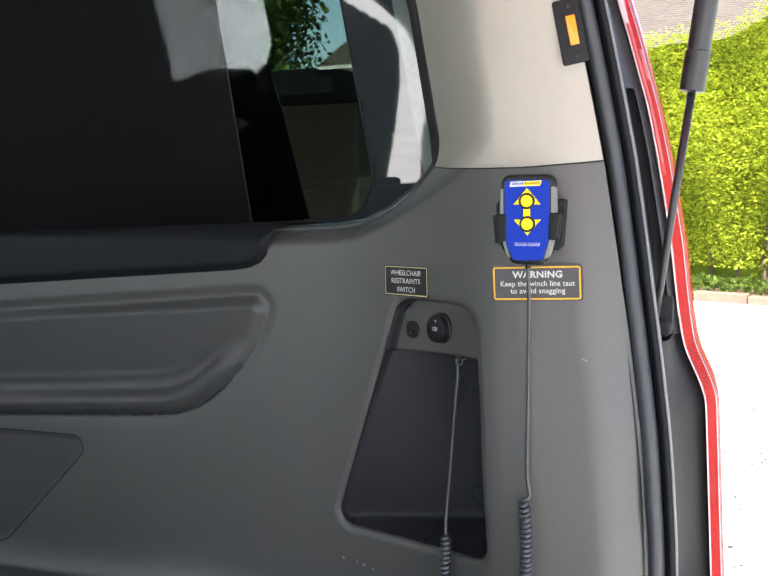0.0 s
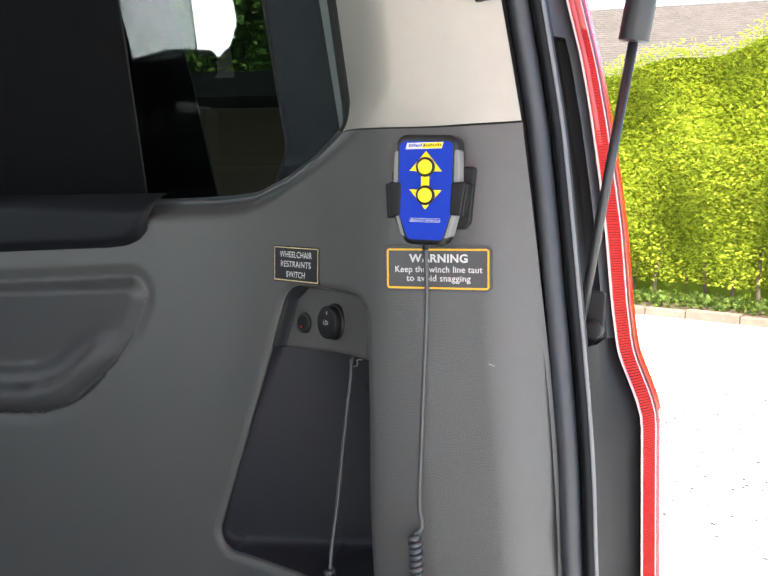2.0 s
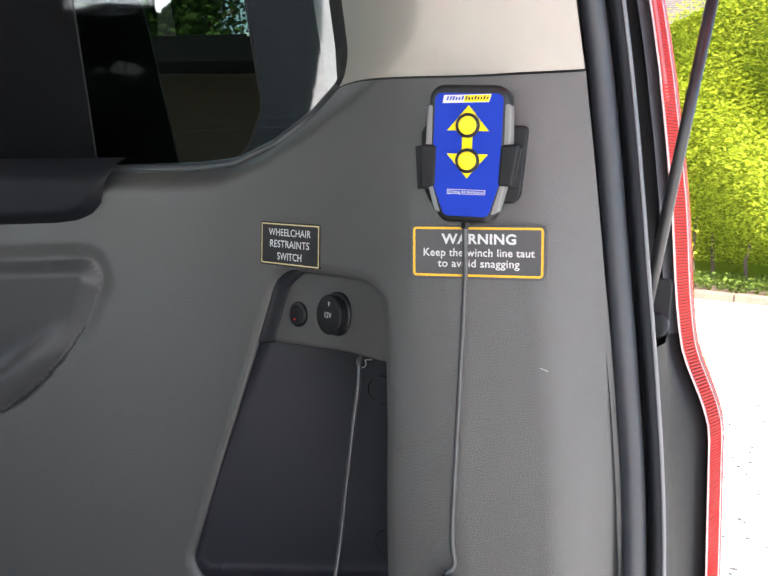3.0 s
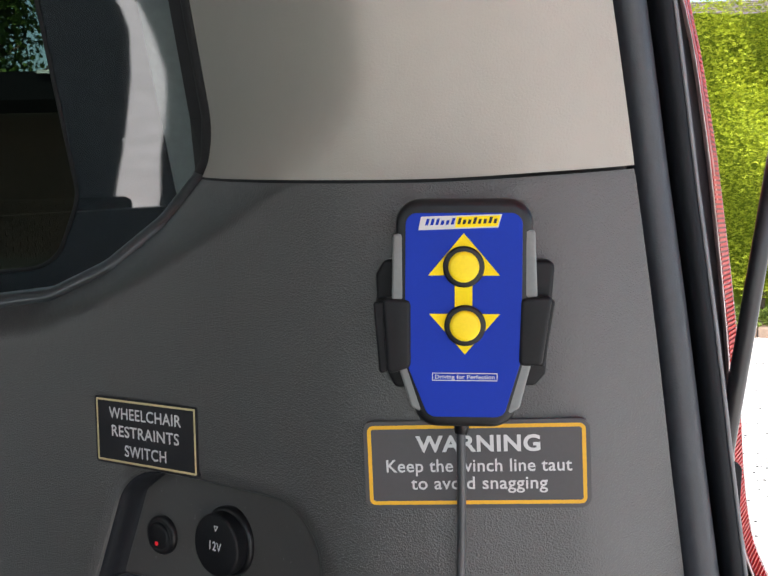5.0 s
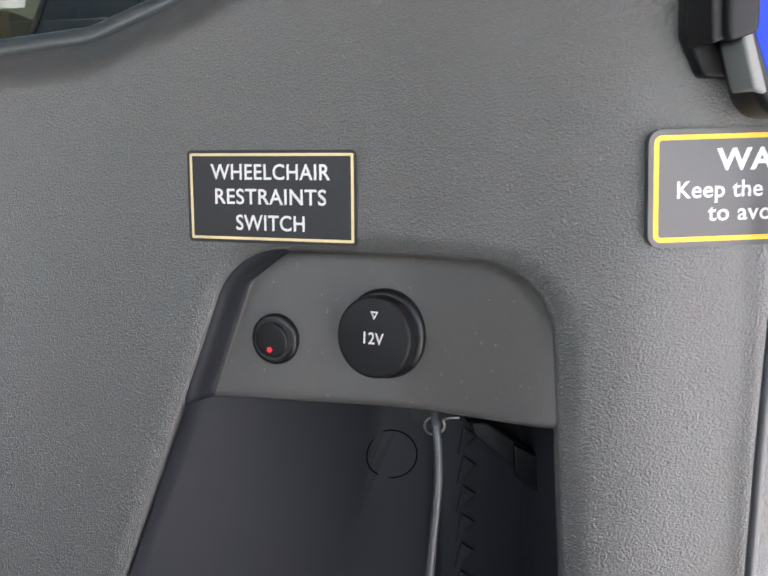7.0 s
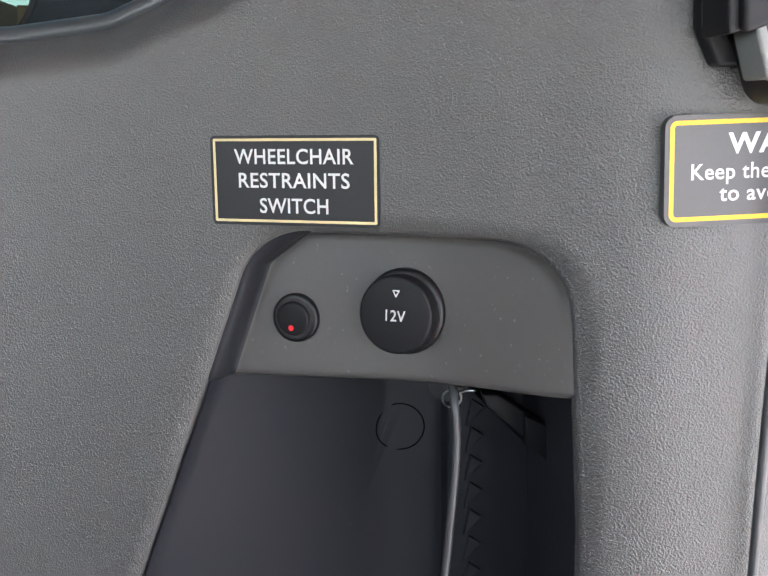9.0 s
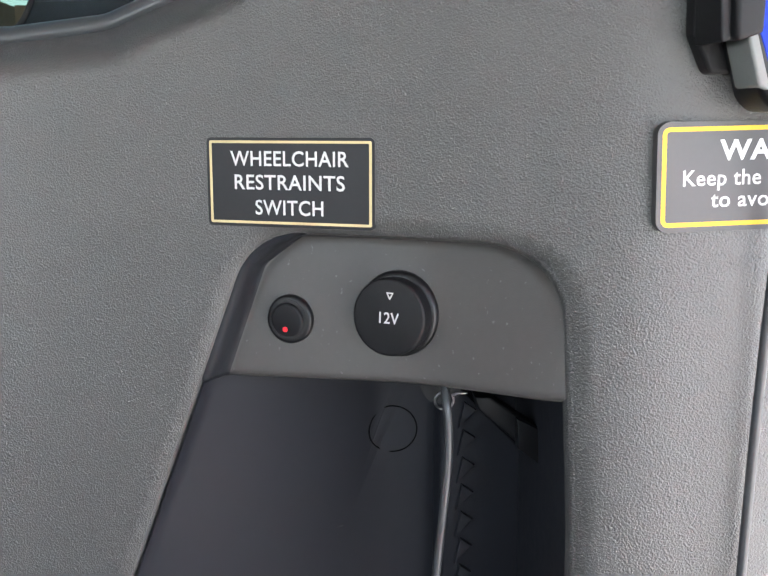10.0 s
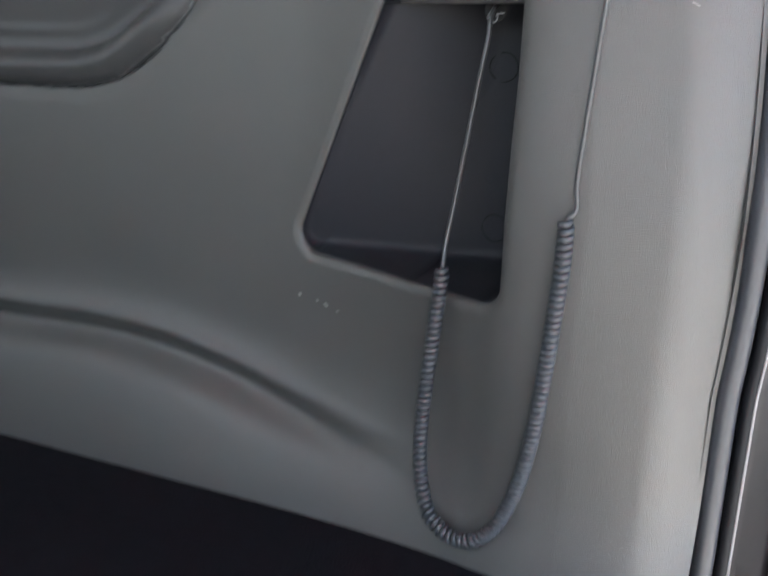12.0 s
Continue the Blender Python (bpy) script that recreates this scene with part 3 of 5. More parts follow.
rim = loft([window_loop(-0.0005, 0.0005), window_loop(0.0015, -0.0012), window_loop(0.0045, -0.0008), window_loop(0.0075, 0.0020), window_loop(0.0092, 0.0065), window_loop(0.0098, 0.014)])
def kept(verts, faces):
    """Only the vertices that the given faces use."""
    used = sorted({i for q in faces for i in q})
    at = {i: k for k, i in enumerate(used)}
    return [verts[i] for i in used], [tuple(at[i] for i in q) for q in faces]


rim_low = [q for q in rim[1] if not all(rim[0][i][2] > 1.405 and rim[0][i][0] > -0.4 for i in q)]
part("window_rim", *kept(rim[0], rim_low), M_RIM, car, "rounded grey plastic window rim", smooth=True)
part("pillar_rim", *kept(rim[0], [q for q in rim[1] if q not in set(rim_low)]), M_GAP, car, "black rubber edge between glass and pillar trim", smooth=True)


def reveal_loop(inset, y, shift, sink):
    outer = rounded(WINDOW, WINDOW_R, 8)
    inner = rounded(WINDOW, max(0.001, WINDOW_R - inset), 8)
    return [(ix + shift * float(ease(-0.5, -0.2, ox)), y - 0.10 * (iz - 1.4), iz - sink * float(ease(1.44, 1.37, oz))) for (ox, oz), (ix, iz) in zip(outer, inner)]


part("window_reveal", *loft([window_loop(0.0098, 0.0135), reveal_loop(0.0105, 0.235, -0.012, 0.025), reveal_loop(0.014, 0.345, -0.038, 0.050)]), M_GAP, car,
     "black window reveal", smooth=True, sharp=40)


def glass_y(z):
    return 0.352 - 0.16 * (z - 1.4)


window_1 = part("rear_side_window", *loft([[(x, glass_y(z) + d, z) for x, z in [(-2.3, 1.28), (-0.16, 1.28), (-0.16, 1.9), (-2.3, 1.9)]] for d in (0.006, 0.010)], True, True, True),
                M_GLASS, car, "dark tinted rear side window glass")
window_1.visible_shadow = False

CLEAR = [(-2.2, 1.30), (-0.48, 1.362), (-0.375, 1.372), (-0.362, 1.40), (-0.40, 1.72), (-0.42, 1.86), (-2.2, 1.86)]
clear_in = rounded(CLEAR, 0.045, 10)
clear_out = rounded([(-2.2, 1.24), (-0.30, 1.29), (-0.207, 1.30), (-0.204, 1.32), (-0.255, 1.72), (-0.277, 1.92), (-2.2, 1.92)], 0.025, 10)
border = loft([[(x, glass_y(z) + 0.0042, z) for x, z in clear_out], [(x, glass_y(z) + 0.0042, z) for x, z in clear_in]])
part("glass_border", *border, M_FRIT, window_1, "black printed glass border")
edge_line = loft([[(x, glass_y(z) + 0.0035, z) for x, z in rounded(CLEAR, 0.0465, 10)], [(x, glass_y(z) + 0.001, z) for x, z in rounded(CLEAR, 0.0445, 10)], [(x, glass_y(z) + 0.0035, z) for x, z in rounded(CLEAR, 0.0425, 10)]])
part("glass_bead", *edge_line, M_GAP, window_1, "thin black bead along the clear glass", smooth=True)
# reflection along the glass edge, painted as a pale glossy strip
pale = loft([[(-0.230 - 0.13 * (z - 1.43), glass_y(z) + 0.0036, z), (-0.192 - 0.13 * (z - 1.43), glass_y(z) + 0.0036, z)] for z in np.linspace(1.385, 1.88, 24)], False)
part("edge_reflection", *pale, M_PALE, window_1, "pale grey-green strip along the glass edge", smooth=True)

# soft black ledge under the window
LEDGE = [(-2.30, 1.118), (-0.62, 1.245), (-0.445, 1.2585), (-0.418, 1.2625), (-0.400, 1.270), (-0.388, 1.283), (-0.379, 1.300), (-0.366, 1.320), (-0.375, 1.328), (-0.62, 1.318), (-2.30, 1.248)]
def ledge_sheet():
    vs, fs = [], []
    nx, nt = 150, 22
    for i in range(nx + 1):
        for j in range(nt + 1):
            t = j / nt
            x_end = -0.398 + 0.030 * t
            s = 1 - (1 - i / nx) ** 2.2
            x = -2.25 + s * (x_end + 2.25)
            zb = 1.2535 + 0.071 * (x + 0.40)
            zt = 1.326 + 0.036 * (x + 0.36)
            z = zb - 0.012 + t * (zt - zb + 0.012)
            d = float(poly_distance(LEDGE, np.array([x]), np.array([z]))[0]) - 0.008
            y = 0.129 + 0.028 * float(ease(1.295, 1.335, z)) + 0.004 - 0.0165 * math.sin(min(1, max(0, -d / 0.016)) * math.pi / 2)
            vs.append((x, y, z))
    for i in range(nx):
        for j in range(nt):
            a = i * (nt + 1) + j
            fs.append((a, a + nt + 1, a + nt + 2, a + 1))
    return vs, fs


part("window_ledge", *ledge_sheet(), M_VINYL, car, "black soft vinyl ledge below the window", smooth=True)

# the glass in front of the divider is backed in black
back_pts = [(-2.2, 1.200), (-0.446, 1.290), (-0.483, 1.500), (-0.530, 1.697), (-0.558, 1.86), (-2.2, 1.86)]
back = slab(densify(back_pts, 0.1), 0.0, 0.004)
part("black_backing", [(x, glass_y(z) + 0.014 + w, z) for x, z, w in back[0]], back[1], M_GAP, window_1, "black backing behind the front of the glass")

# sunshade net drawn across the front of the window, a hand's width inside the glass
SHADE_GAP = 0.08
shade_pts = [(-2.2, 1.225), (-0.509, 1.309), (-0.5205, 1.500), (-0.533, 1.697), (-0.536, 1.75), (-2.2, 1.75)]
shade = slab(densify(shade_pts, 0.1), 0.0, 0.0003)
sunshade = part("sunshade", [(x, glass_y(z) - SHADE_GAP + w, z) for x, z, w in shade[0]], shade[1], M_BLIND, car, "black woven sunshade net drawn over the window")
part("hem", *tube([(hx, glass_y(hz) - SHADE_GAP, hz) for hx, hz in shade_pts[1:5]], 0.0012, 8), M_GAP, sunshade, "stitched black hem")
part("shade_rail", *tube([(-2.2, glass_y(1.225) - SHADE_GAP, 1.225), (-0.51, glass_y(1.309) - SHADE_GAP, 1.309)], 0.0022, 8), M_GAP, sunshade)


# ------------------------------------------------------------ storage pocket and switch fascia
def fascia_y(x, z):
    return 0.0895 - 0.44 * (x + 0.096) + 0.05 * (z - 1.19) - 0.21 * ((x + 0.082) + np.sqrt((x + 0.082) ** 2 + 0.014 ** 2)) + 0.0015


def back_y(x, z):
    return 0.193 + 0.05 * (1.1 - z) + (0.357 + 1.43 * (np.clip(z, 0.88, 1.14) - 0.93)) * np.minimum(0, x + 0.09) - 0.08 * np.maximum(0, x + 0.09)


base = densify(rounded(POCKET, POCKET_R, 7), 0.01)


def pocket_ring(inset, depth=None, back=None):
    n = len(base)
    res = []
    for i in range(n):
        p, q, s = base[i - 1], base[i], base[(i + 1) % n]
        tx, tz = s[0] - p[0], s[1] - p[1]
        m = math.hypot(tx, tz) or 1
        tight = 1 + (-0.2 * max(0.0, tx / m) - 1.3 * max(0.0, tz / m) - 0.6 * max(0.0, -tz / m)) * min(1.0, max(0.0, inset / 0.003 - 1))
        x, z = q[0] - tight * inset * tz / m, q[1] + tight * inset * tx / m
        rim_y = float(detailed_wall(np.array([q[0]]), np.array([q[1]]))[0])
        y = rim_y + depth if back is None else rim_y + (float(back_y(x, z)) - rim_y) * back
        res.append((x, y, z))
    return res


part("pocket_lip", *loft([pocket_ring(-0.0008, 0.0002), pocket_ring(0.0008, 0.0008), pocket_ring(0.0022, 0.003), pocket_ring(0.003, 0.007)]), M_PANEL, car,
     "rounded grey rim of the storage pocket", smooth=True)
wallring = [pocket_ring(0.003, 0.0065)]
for inset, share in ((0.0050, 0.22), (0.0070, 0.45), (0.0094, 0.66), (0.0124, 0.82), (0.0160, 0.93), (0.0200, 0.985), (0.0240, 1.0)):
    wallring.append(pocket_ring(inset, None, share))
for k in (0.93, 0.86, 0.79, 0.72, 0.65, 0.55, 0.45, 0.35, 0.25, 0.1):
    wallring.append([(-0.12 + (x + 0.12) * k, back_y(-0.12 + (x + 0.12) * k, 1.02 + (z - 1.02) * k), 1.02 + (z - 1.02) * k) for x, y, z in wallring[7]])
pv, pf = loft(wallring)
nb = len(base)
pf.append(tuple(range((len(wallring) - 1) * nb, len(wallring) * nb)))
storage_pocket = part("storage_pocket", pv, pf, M_POCKET, car, "deep dark plastic storage pocket", smooth=True, sharp=60)


def circle_mark(cx, cz, r, name, parent):
    lp = []
    for rr, dy in ((r + 0.0004, 0.0), (r + 0.0002, -0.0005), (r - 0.0002, -0.0005), (r - 0.0004, 0.0)):
        lp.append([(cx + rr * math.cos(a), back_y(cx + rr * math.cos(a), cz + rr * math.sin(a)) + dy, cz + rr * math.sin(a)) for a in np.linspace(0, 2 * math.pi, 40, endpoint=False)])
    part(name, *loft(lp), M_SEAM, parent, "thin round moulding line", smooth=True)


circle_mark(-0.084, 1.096, 0.0145, "moulding_ring", storage_pocket)
circle_mark(-0.075, 0.929, 0.0145, "moulding_ring", storage_pocket)
# stepped inner side with saw-tooth ribs towards the rear
step = join(placed(slab([(-0.056, 0.935), (0.000, 0.935), (-0.004, 1.088), (-0.060, 1.138)], 0, 0.05, 0.004), Matrix(((1, 0, 0, 0), (0, 0, -1, 0.215), (0, 1, 0, 0), (0, 0, 0, 1)))))
part("inner_step", *step, M_POCKET, storage_pocket, "stepped dark inner side", smooth=True, sharp=40)
for k in range(9):
    z0 = 1.118 - k * 0.0165
    rib = slab([(-0.0490, z0 - 0.012), (-0.0390, z0 - 0.001), (-0.0460, z0 + 0.0035)], 0, 0.004, 0.0008)
    part("rib", *placed(rib, Matrix(((1, 0, 0, 0), (0, 0, -1, 0.1655), (0, 1, 0, 0), (0, 0, 0, 1)))), M_POCKET, storage_pocket)
latch = slab([(-0.046, 1.131), (-0.020, 1.109), (-0.003, 1.098), (-0.004, 1.110), (-0.014, 1.121), (-0.040, 1.138), (-0.048, 1.138)], 0, 0.012, 0.0015)
part("latch_bar", *placed(latch, Matrix(((1, 0, 0, 0), (0, 0, -1, 0.128), (0, 1, 0, 0), (0, 0, 0, 1)))), M_BLACKMAT, storage_pocket, "dark slanting latch bar", smooth=True, sharp=40)
catch = slab([(-0.027, 1.128), (-0.026, 1.112), (-0.015, 1.104), (-0.014, 1.122)], 0, 0.006, 0.001)
part("latch_catch", *placed(catch, Matrix(((1, 0, 0, 0), (0, 0, -1, 0.116), (0, 1, 0, 0), (0, 0, 0, 1)))), M_BLACK, storage_pocket, "black latch catch", smooth=True, sharp=40)

# fascia across the top of the pocket

def low_edge(x):
    return 1.1478 + 0.072 * (x + 0.176)


nu, nv, nl = 98, 44, 16
fv = []
for j in range(nv + 1):
    for i in range(nu + 1):
        t = j / nv
        z = 1.143 + (1.242 - 1.143) * t
        foot = -0.1552 - 0.335 * (1.2072 - z) + 0.9 * max(0.0, z - 1.2072)
        x = foot - 0.036 * (1 - i / nl) if i < nl else foot + (-0.010 - foot) * (i - nl) / (nu - nl)
        zb = low_edge(x)
        z = zb + (1.242 - zb) * t
        foot = -0.1552 - 0.335 * (1.2072 - z) + 0.9 * max(0.0, z - 1.2072)
        x = foot - 0.036 * (1 - i / nl) if i < nl else foot + (-0.010 - foot) * (i - nl) / (nu - nl)
        e = -float(d_pocket(np.array([x]), np.array([z]))[0])
        rim_y = float(wall(x, z)) + 0.006
        if i < nl:
            up = (foot - x) / max(1e-6, foot - x + max(0.0, e - 0.002))
            face = max(float(fascia_y(foot, z)), float(wall(foot, z)) + 0.006)
            y = face + (rim_y - face) * float(ease(0.0, 1.0, up))
        else:
            blend = max(float(ease(0.001, 0.005, e)), float(ease(-0.135, -0.150, x) * ease(1.212, 1.200, z)))
            y = rim_y + (max(float(fascia_y(x, z)), rim_y) - rim_y) * blend
        y = y + 0.004 * max(0, 1 - (z - zb) / 0.0035) ** 2
        fv.append((x, y, z))
ff = [(j * (nu + 1) + i, j * (nu + 1) + i + 1, (j + 1) * (nu + 1) + i + 1, (j + 1) * (nu + 1) + i) for j in range(nv) for i in range(nu)]
# its underside runs back to the pocket's rear wall
under0 = len(fv)
for i in range(nu + 1):
    x = fv[i][0]
    fv.append((x, fv[i][1] + 0.004, fv[i][2] + 0.001))
for i in range(nu + 1):
    fv.append((fv[i][0], 0.215, fv[i][2] + 0.006))
for i in range(nu):
    ff.append((i, under0 + i, under0 + i + 1, i + 1))
    ff.append((under0 + i, under0 + nu + 1 + i, under0 + nu + 2 + i, under0 + i + 1))


def inside_pocket(v):
    return d_pocket(np.array([v[0]]), np.array([v[2]]))[0] < 0.008


keep = [inside_pocket(v) for v in fv]
ff = [q for q in ff if all(keep[i] for i in q)]
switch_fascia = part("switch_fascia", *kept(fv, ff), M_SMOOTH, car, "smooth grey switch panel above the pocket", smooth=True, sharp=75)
# left return of the panel: its shade is painted by the darker copy
switch_fascia.data.materials.append(M_FASSIDE_SHADE)
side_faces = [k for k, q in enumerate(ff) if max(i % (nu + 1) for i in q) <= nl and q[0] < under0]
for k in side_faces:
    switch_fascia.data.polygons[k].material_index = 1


def local_frame(x, z, surface, slope_w=0.01, roll=0.0):
    """A frame on a surface y = surface(x, z): u rearwards, v up, w into the car."""
    p = Vector((x, float(surface(x, z)), z))
    u = Vector((2 * slope_w, float(surface(x + slope_w, z)) - float(surface(x - slope_w, z)), 0)).normalized()
    vv = Vector((0, float(surface(x, z + slope_w)) - float(surface(x, z - slope_w)), 2 * slope_w))
    w = u.cross(vv).normalized()
    vv = w.cross(u)
    m = Matrix((u, vv, w)).transposed().to_4x4()
    m.translation = p
    return m @ Matrix.Rotation(radians(roll), 4, "Z")


# 12 V socket with its cap
FS = local_frame(-0.0908, 1.1885, fascia_y)
power_socket = thing("power_socket", FS.translation, "black twelve volt socket with closed round cap", "power socket")
part("socket_ring", *placed(disc(0, 0, 0.0205, -0.001, 0.0045, 0.0025), FS), M_BLACK, power_socket, "black outer ring", smooth=True, sharp=50)
part("cap", *placed(disc(-0.0004, -0.0005, 0.0184, 0.004, 0.0125, 0.0016, 56), FS), M_BLACKMAT, power_socket, "matt black closed cap", smooth=True, sharp=50)
v, f = lettering("12V", 0.0100, 0.0052, 0.012)
part("lettering", *placed((v, f), FS @ Matrix.Translation((0.0002, -0.0008, 0.0127))), M_WHITE, power_socket, "white 12V print")
tri_o, tri_i = [(0, -0.0022), (0.0019, 0.0014), (-0.0019, 0.0014)], [(0, -0.0011), (0.0010, 0.0008), (-0.0010, 0.0008)]
part("arrow_mark", *placed(ring(tri_o, tri_i, 0, 0.0001), FS @ Matrix.Translation((0.0002, 0.0098, 0.0126))), M_WHITE, power_socket, "small white outline arrow")

# restraint switch
FW = local_frame(-0.1425, 1.1808, fascia_y)
rocker_switch = thing("rocker_switch", FW.translation, "small round black rocker switch with red mark", "switch")
part("bezel", *placed(disc(0, 0, 0.0122, -0.001, 0.0032, 0.0018), FW), M_BLACK, rocker_switch, "black round bezel", smooth=True, sharp=50)
part("well", *placed(disc(-0.0003, 0, 0.0098, 0.002, 0.0034), FW), M_GAP, rocker_switch)
part("rocker", *placed(disc(-0.0005, 0, 0.0086, 0.002, 0.0048, 0.0014), FW @ Matrix.Rotation(radians(6), 4, "X")), M_BLACKMAT, rocker_switch, "tilted matt rocker", smooth=True, sharp=50)
part("red_mark", *placed(disc(-0.0005, 0, 0.0014, 0, 0.0002, 0, 16), FW @ Matrix.Translation((-0.0006, -0.0048, 0.0046)) @ Matrix.Rotation(radians(6), 4, "X")), M_REDMARK, rocker_switch, "red dot")


# ------------------------------------------------------------ labels
def label_frame(x0, z0, x1, z1, h):
    """A frame for a flat label between two points at half its height, resting on the wall."""
    a = Vector((x0, float(wall(x0, z0)), z0))
    b = Vector((x1, float(wall(x1, z1)), z1))
    u = (b - a).normalized()
    w = u.cross(Vector((0, 0, 1))).normalized()
    vv = w.cross(u)
    mid = (a + b) / 2
    out = 0.0
    for s in np.linspace(-0.5, 0.5, 9):
        for t in (-h / 2, 0, h / 2):
            p = mid + u * (s * (b - a).length) + vv * t
            out = max(out, p.y - float(wall(p.x, p.z)))
    m = Matrix((u, vv, w)).transposed().to_4x4()
    m.translation = mid + w * (out + 0.0003)
    return m


def label_sign(name, label, m, w, h, r, margin, line, film, print_mat, texts):
    t = thing(name, m.translation, label, "label")
    part("film", *placed(slab(rect(w + 2 * margin, h + 2 * margin, r + margin), -0.004, 0.0004), m), film, t)
    part("border_line", *placed(ring(rect(w, h, r), rect(w - 2 * line, h - 2 * line, max(r - line, 0.0003)), 0.0004, 0.0005), m), print_mat, t, "printed border line")
    for text, width, cap, bold, x, y in texts:
        part("lettering", *placed(lettering(text, width, cap, bold), m @ Matrix.Translation((x, y, 0.00055))), M_WHITE, t, "white printed words")
    return t


ML = label_frame(-0.1800, 1.2487, -0.1055, 1.2500, 0.04)
label_sign("switch_label", "black label with cream border and white words, stuck above the switches", ML, 0.0808, 0.0384, 0.0008, 0.0014, 0.0012, M_LABELBLK, M_CREAM,
           [("WHEELCHAIR", 0.0590, 0.0068, 0.012, 0.0, 0.0110), ("RESTRAINTS", 0.0551, 0.0068, 0.012, 0.0, 0.0001), ("SWITCH", 0.0341, 0.0068, 0.012, 0.0, -0.0115)])
MW = label_frame(0.0041, 1.2575, 0.1086, 1.2617, 0.04)
label_sign("warning_label", "charcoal warning label with amber border and white words", MW, 0.1047, 0.0392, 0.0030, 0.0020, 0.0018, M_LABELGREY, M_GOLD,
           [("WARNING", 0.0597, 0.0081, 0.030, 0.001, 0.0103), ("Keep the winch line taut", 0.0891, 0.0062, 0.012, 0.001, -0.0004), ("to avoid snagging", 0.0657, 0.0062, 0.012, 0.001, -0.0090)])

# ------------------------------------------------------------ winch handset in its holder
def flat_wall(x, z):
    return 0.0115 + 0.08 * (x - 0.0)


H = local_frame(0.0499, 1.3362, flat_wall)
HZ = 1.335


def hp(px, pz):
    """From a face drawing in units of a seventh of a millimetre to metres, centred on the handset."""
    return ((px - 370) * 0.0001465, 1.387 - (pz - 45) * 0.0001465 - HZ)


holder = thing("handset_holder", H.translation, "black plastic clip holder screwed to the side wall", "holder")
back_out = rounded([hp(165, 640), hp(590, 630), hp(612, 605), hp(636, 272), hp(130, 270), hp(112, 300), hp(125, 560)], 0.0035, 5)
part("back_plate", *placed(slab(back_out, -0.001, 0.006, 0.002), H), M_BLACKMAT, holder, smooth=True, sharp=50)
for sx, pts in ((-1, [hp(150, 575), hp(193, 560), hp(193, 378), hp(138, 375)]), (1, [hp(555, 548), hp(596, 548), hp(622, 365), hp(560, 372)])):
    tab = slab(rounded(pts, 0.0024, 5), 0.0215, 0.0282, 0.0020)
    part("clip", *placed(tab, H), M_BLACKMAT, holder, smooth=True, sharp=50)
    side = [hp(118, 585), hp(150, 575), hp(140, 375), hp(100, 380)] if sx < 0 else [hp(596, 555), hp(612, 560), hp(640, 372), hp(618, 366)]
    arm = slab(rounded(side, 0.0014, 4), 0.004, 0.0245, 0.0012)
    part("clip_arm", *placed(arm, H), M_BLACKMAT, holder, smooth=True, sharp=50)

handset = thing("winch_handset", H @ Vector((0, 0, 0.006)), "blue and black winch remote handset with two yellow buttons", "remote control")
body_out = rounded([hp(292, 684), hp(458, 684), hp(500, 535), hp(504, 128), hp(238, 128), hp(242, 535)], 0.0112, 10)
part("housing", *placed(slab(body_out, 0.0062, 0.0268, 0.0040), H), M_BLACK, handset, "glossy black rubber-edged housing", smooth=True, sharp=60)
face_out = rounded([hp(286, 690), hp(468, 690), hp(512, 540), hp(512, 132), hp(228, 132), hp(226, 540)], 0.0052, 8)
part("face_plate", *placed(slab(face_out, 0.0250, 0.02705, 0.0003), H), M_BLUE, handset, "bright blue printed face")
for pts in ([hp(160, 355), hp(180, 355), hp(178, 168), hp(163, 172)], [hp(564, 345), hp(584, 345), hp(576, 160), hp(560, 156)],
            [hp(218, 690), hp(244, 704), hp(206, 560), hp(176, 556)], [hp(510, 705), hp(534, 690), hp(568, 556), hp(542, 560)]):
    part("side_grip", *placed(slab(rounded(pts, 0.0016, 5), 0.010, 0.0266, 0.0014), H), M_GRIP, handset, "grey rubber side grip", smooth=True, sharp=50)
FACE = H @ Matrix.Translation((0, 0, 0.02707))


def on_face(pts, lift=0.0, t=0.00012):
    return placed(slab([hp(*p) for p in pts], lift, lift + t), FACE)


part("up_arrow", *on_face([(262, 287), (480, 287), (370, 158)]), M_YELLOW, handset, "yellow printed arrow")
part("down_arrow", *on_face([(265, 405), (375, 530), (481, 405)]), M_YELLOW, handset, "yellow printed arrow")
part("link_bar", *on_face([(343, 400), (397, 400), (397, 300), (343, 300)], 0.0001), M_YELLOW, handset, "yellow printed bar")
for bx_, bz_ in ((370, 260), (375, 440)):
    cx, cz = hp(bx_, bz_)
    button = part("button_collar", *placed(disc(cx, cz, 0.0093, 0, 0.0022, 0.0012), FACE), M_BLACK, handset, "black rubber collar", smooth=True, sharp=50)
    part("button", *placed(disc(cx, cz, 0.0069, 0.001, 0.0044, 0.0018), FACE), M_BUTTON, button, "yellow domed push button", smooth=True, sharp=60)
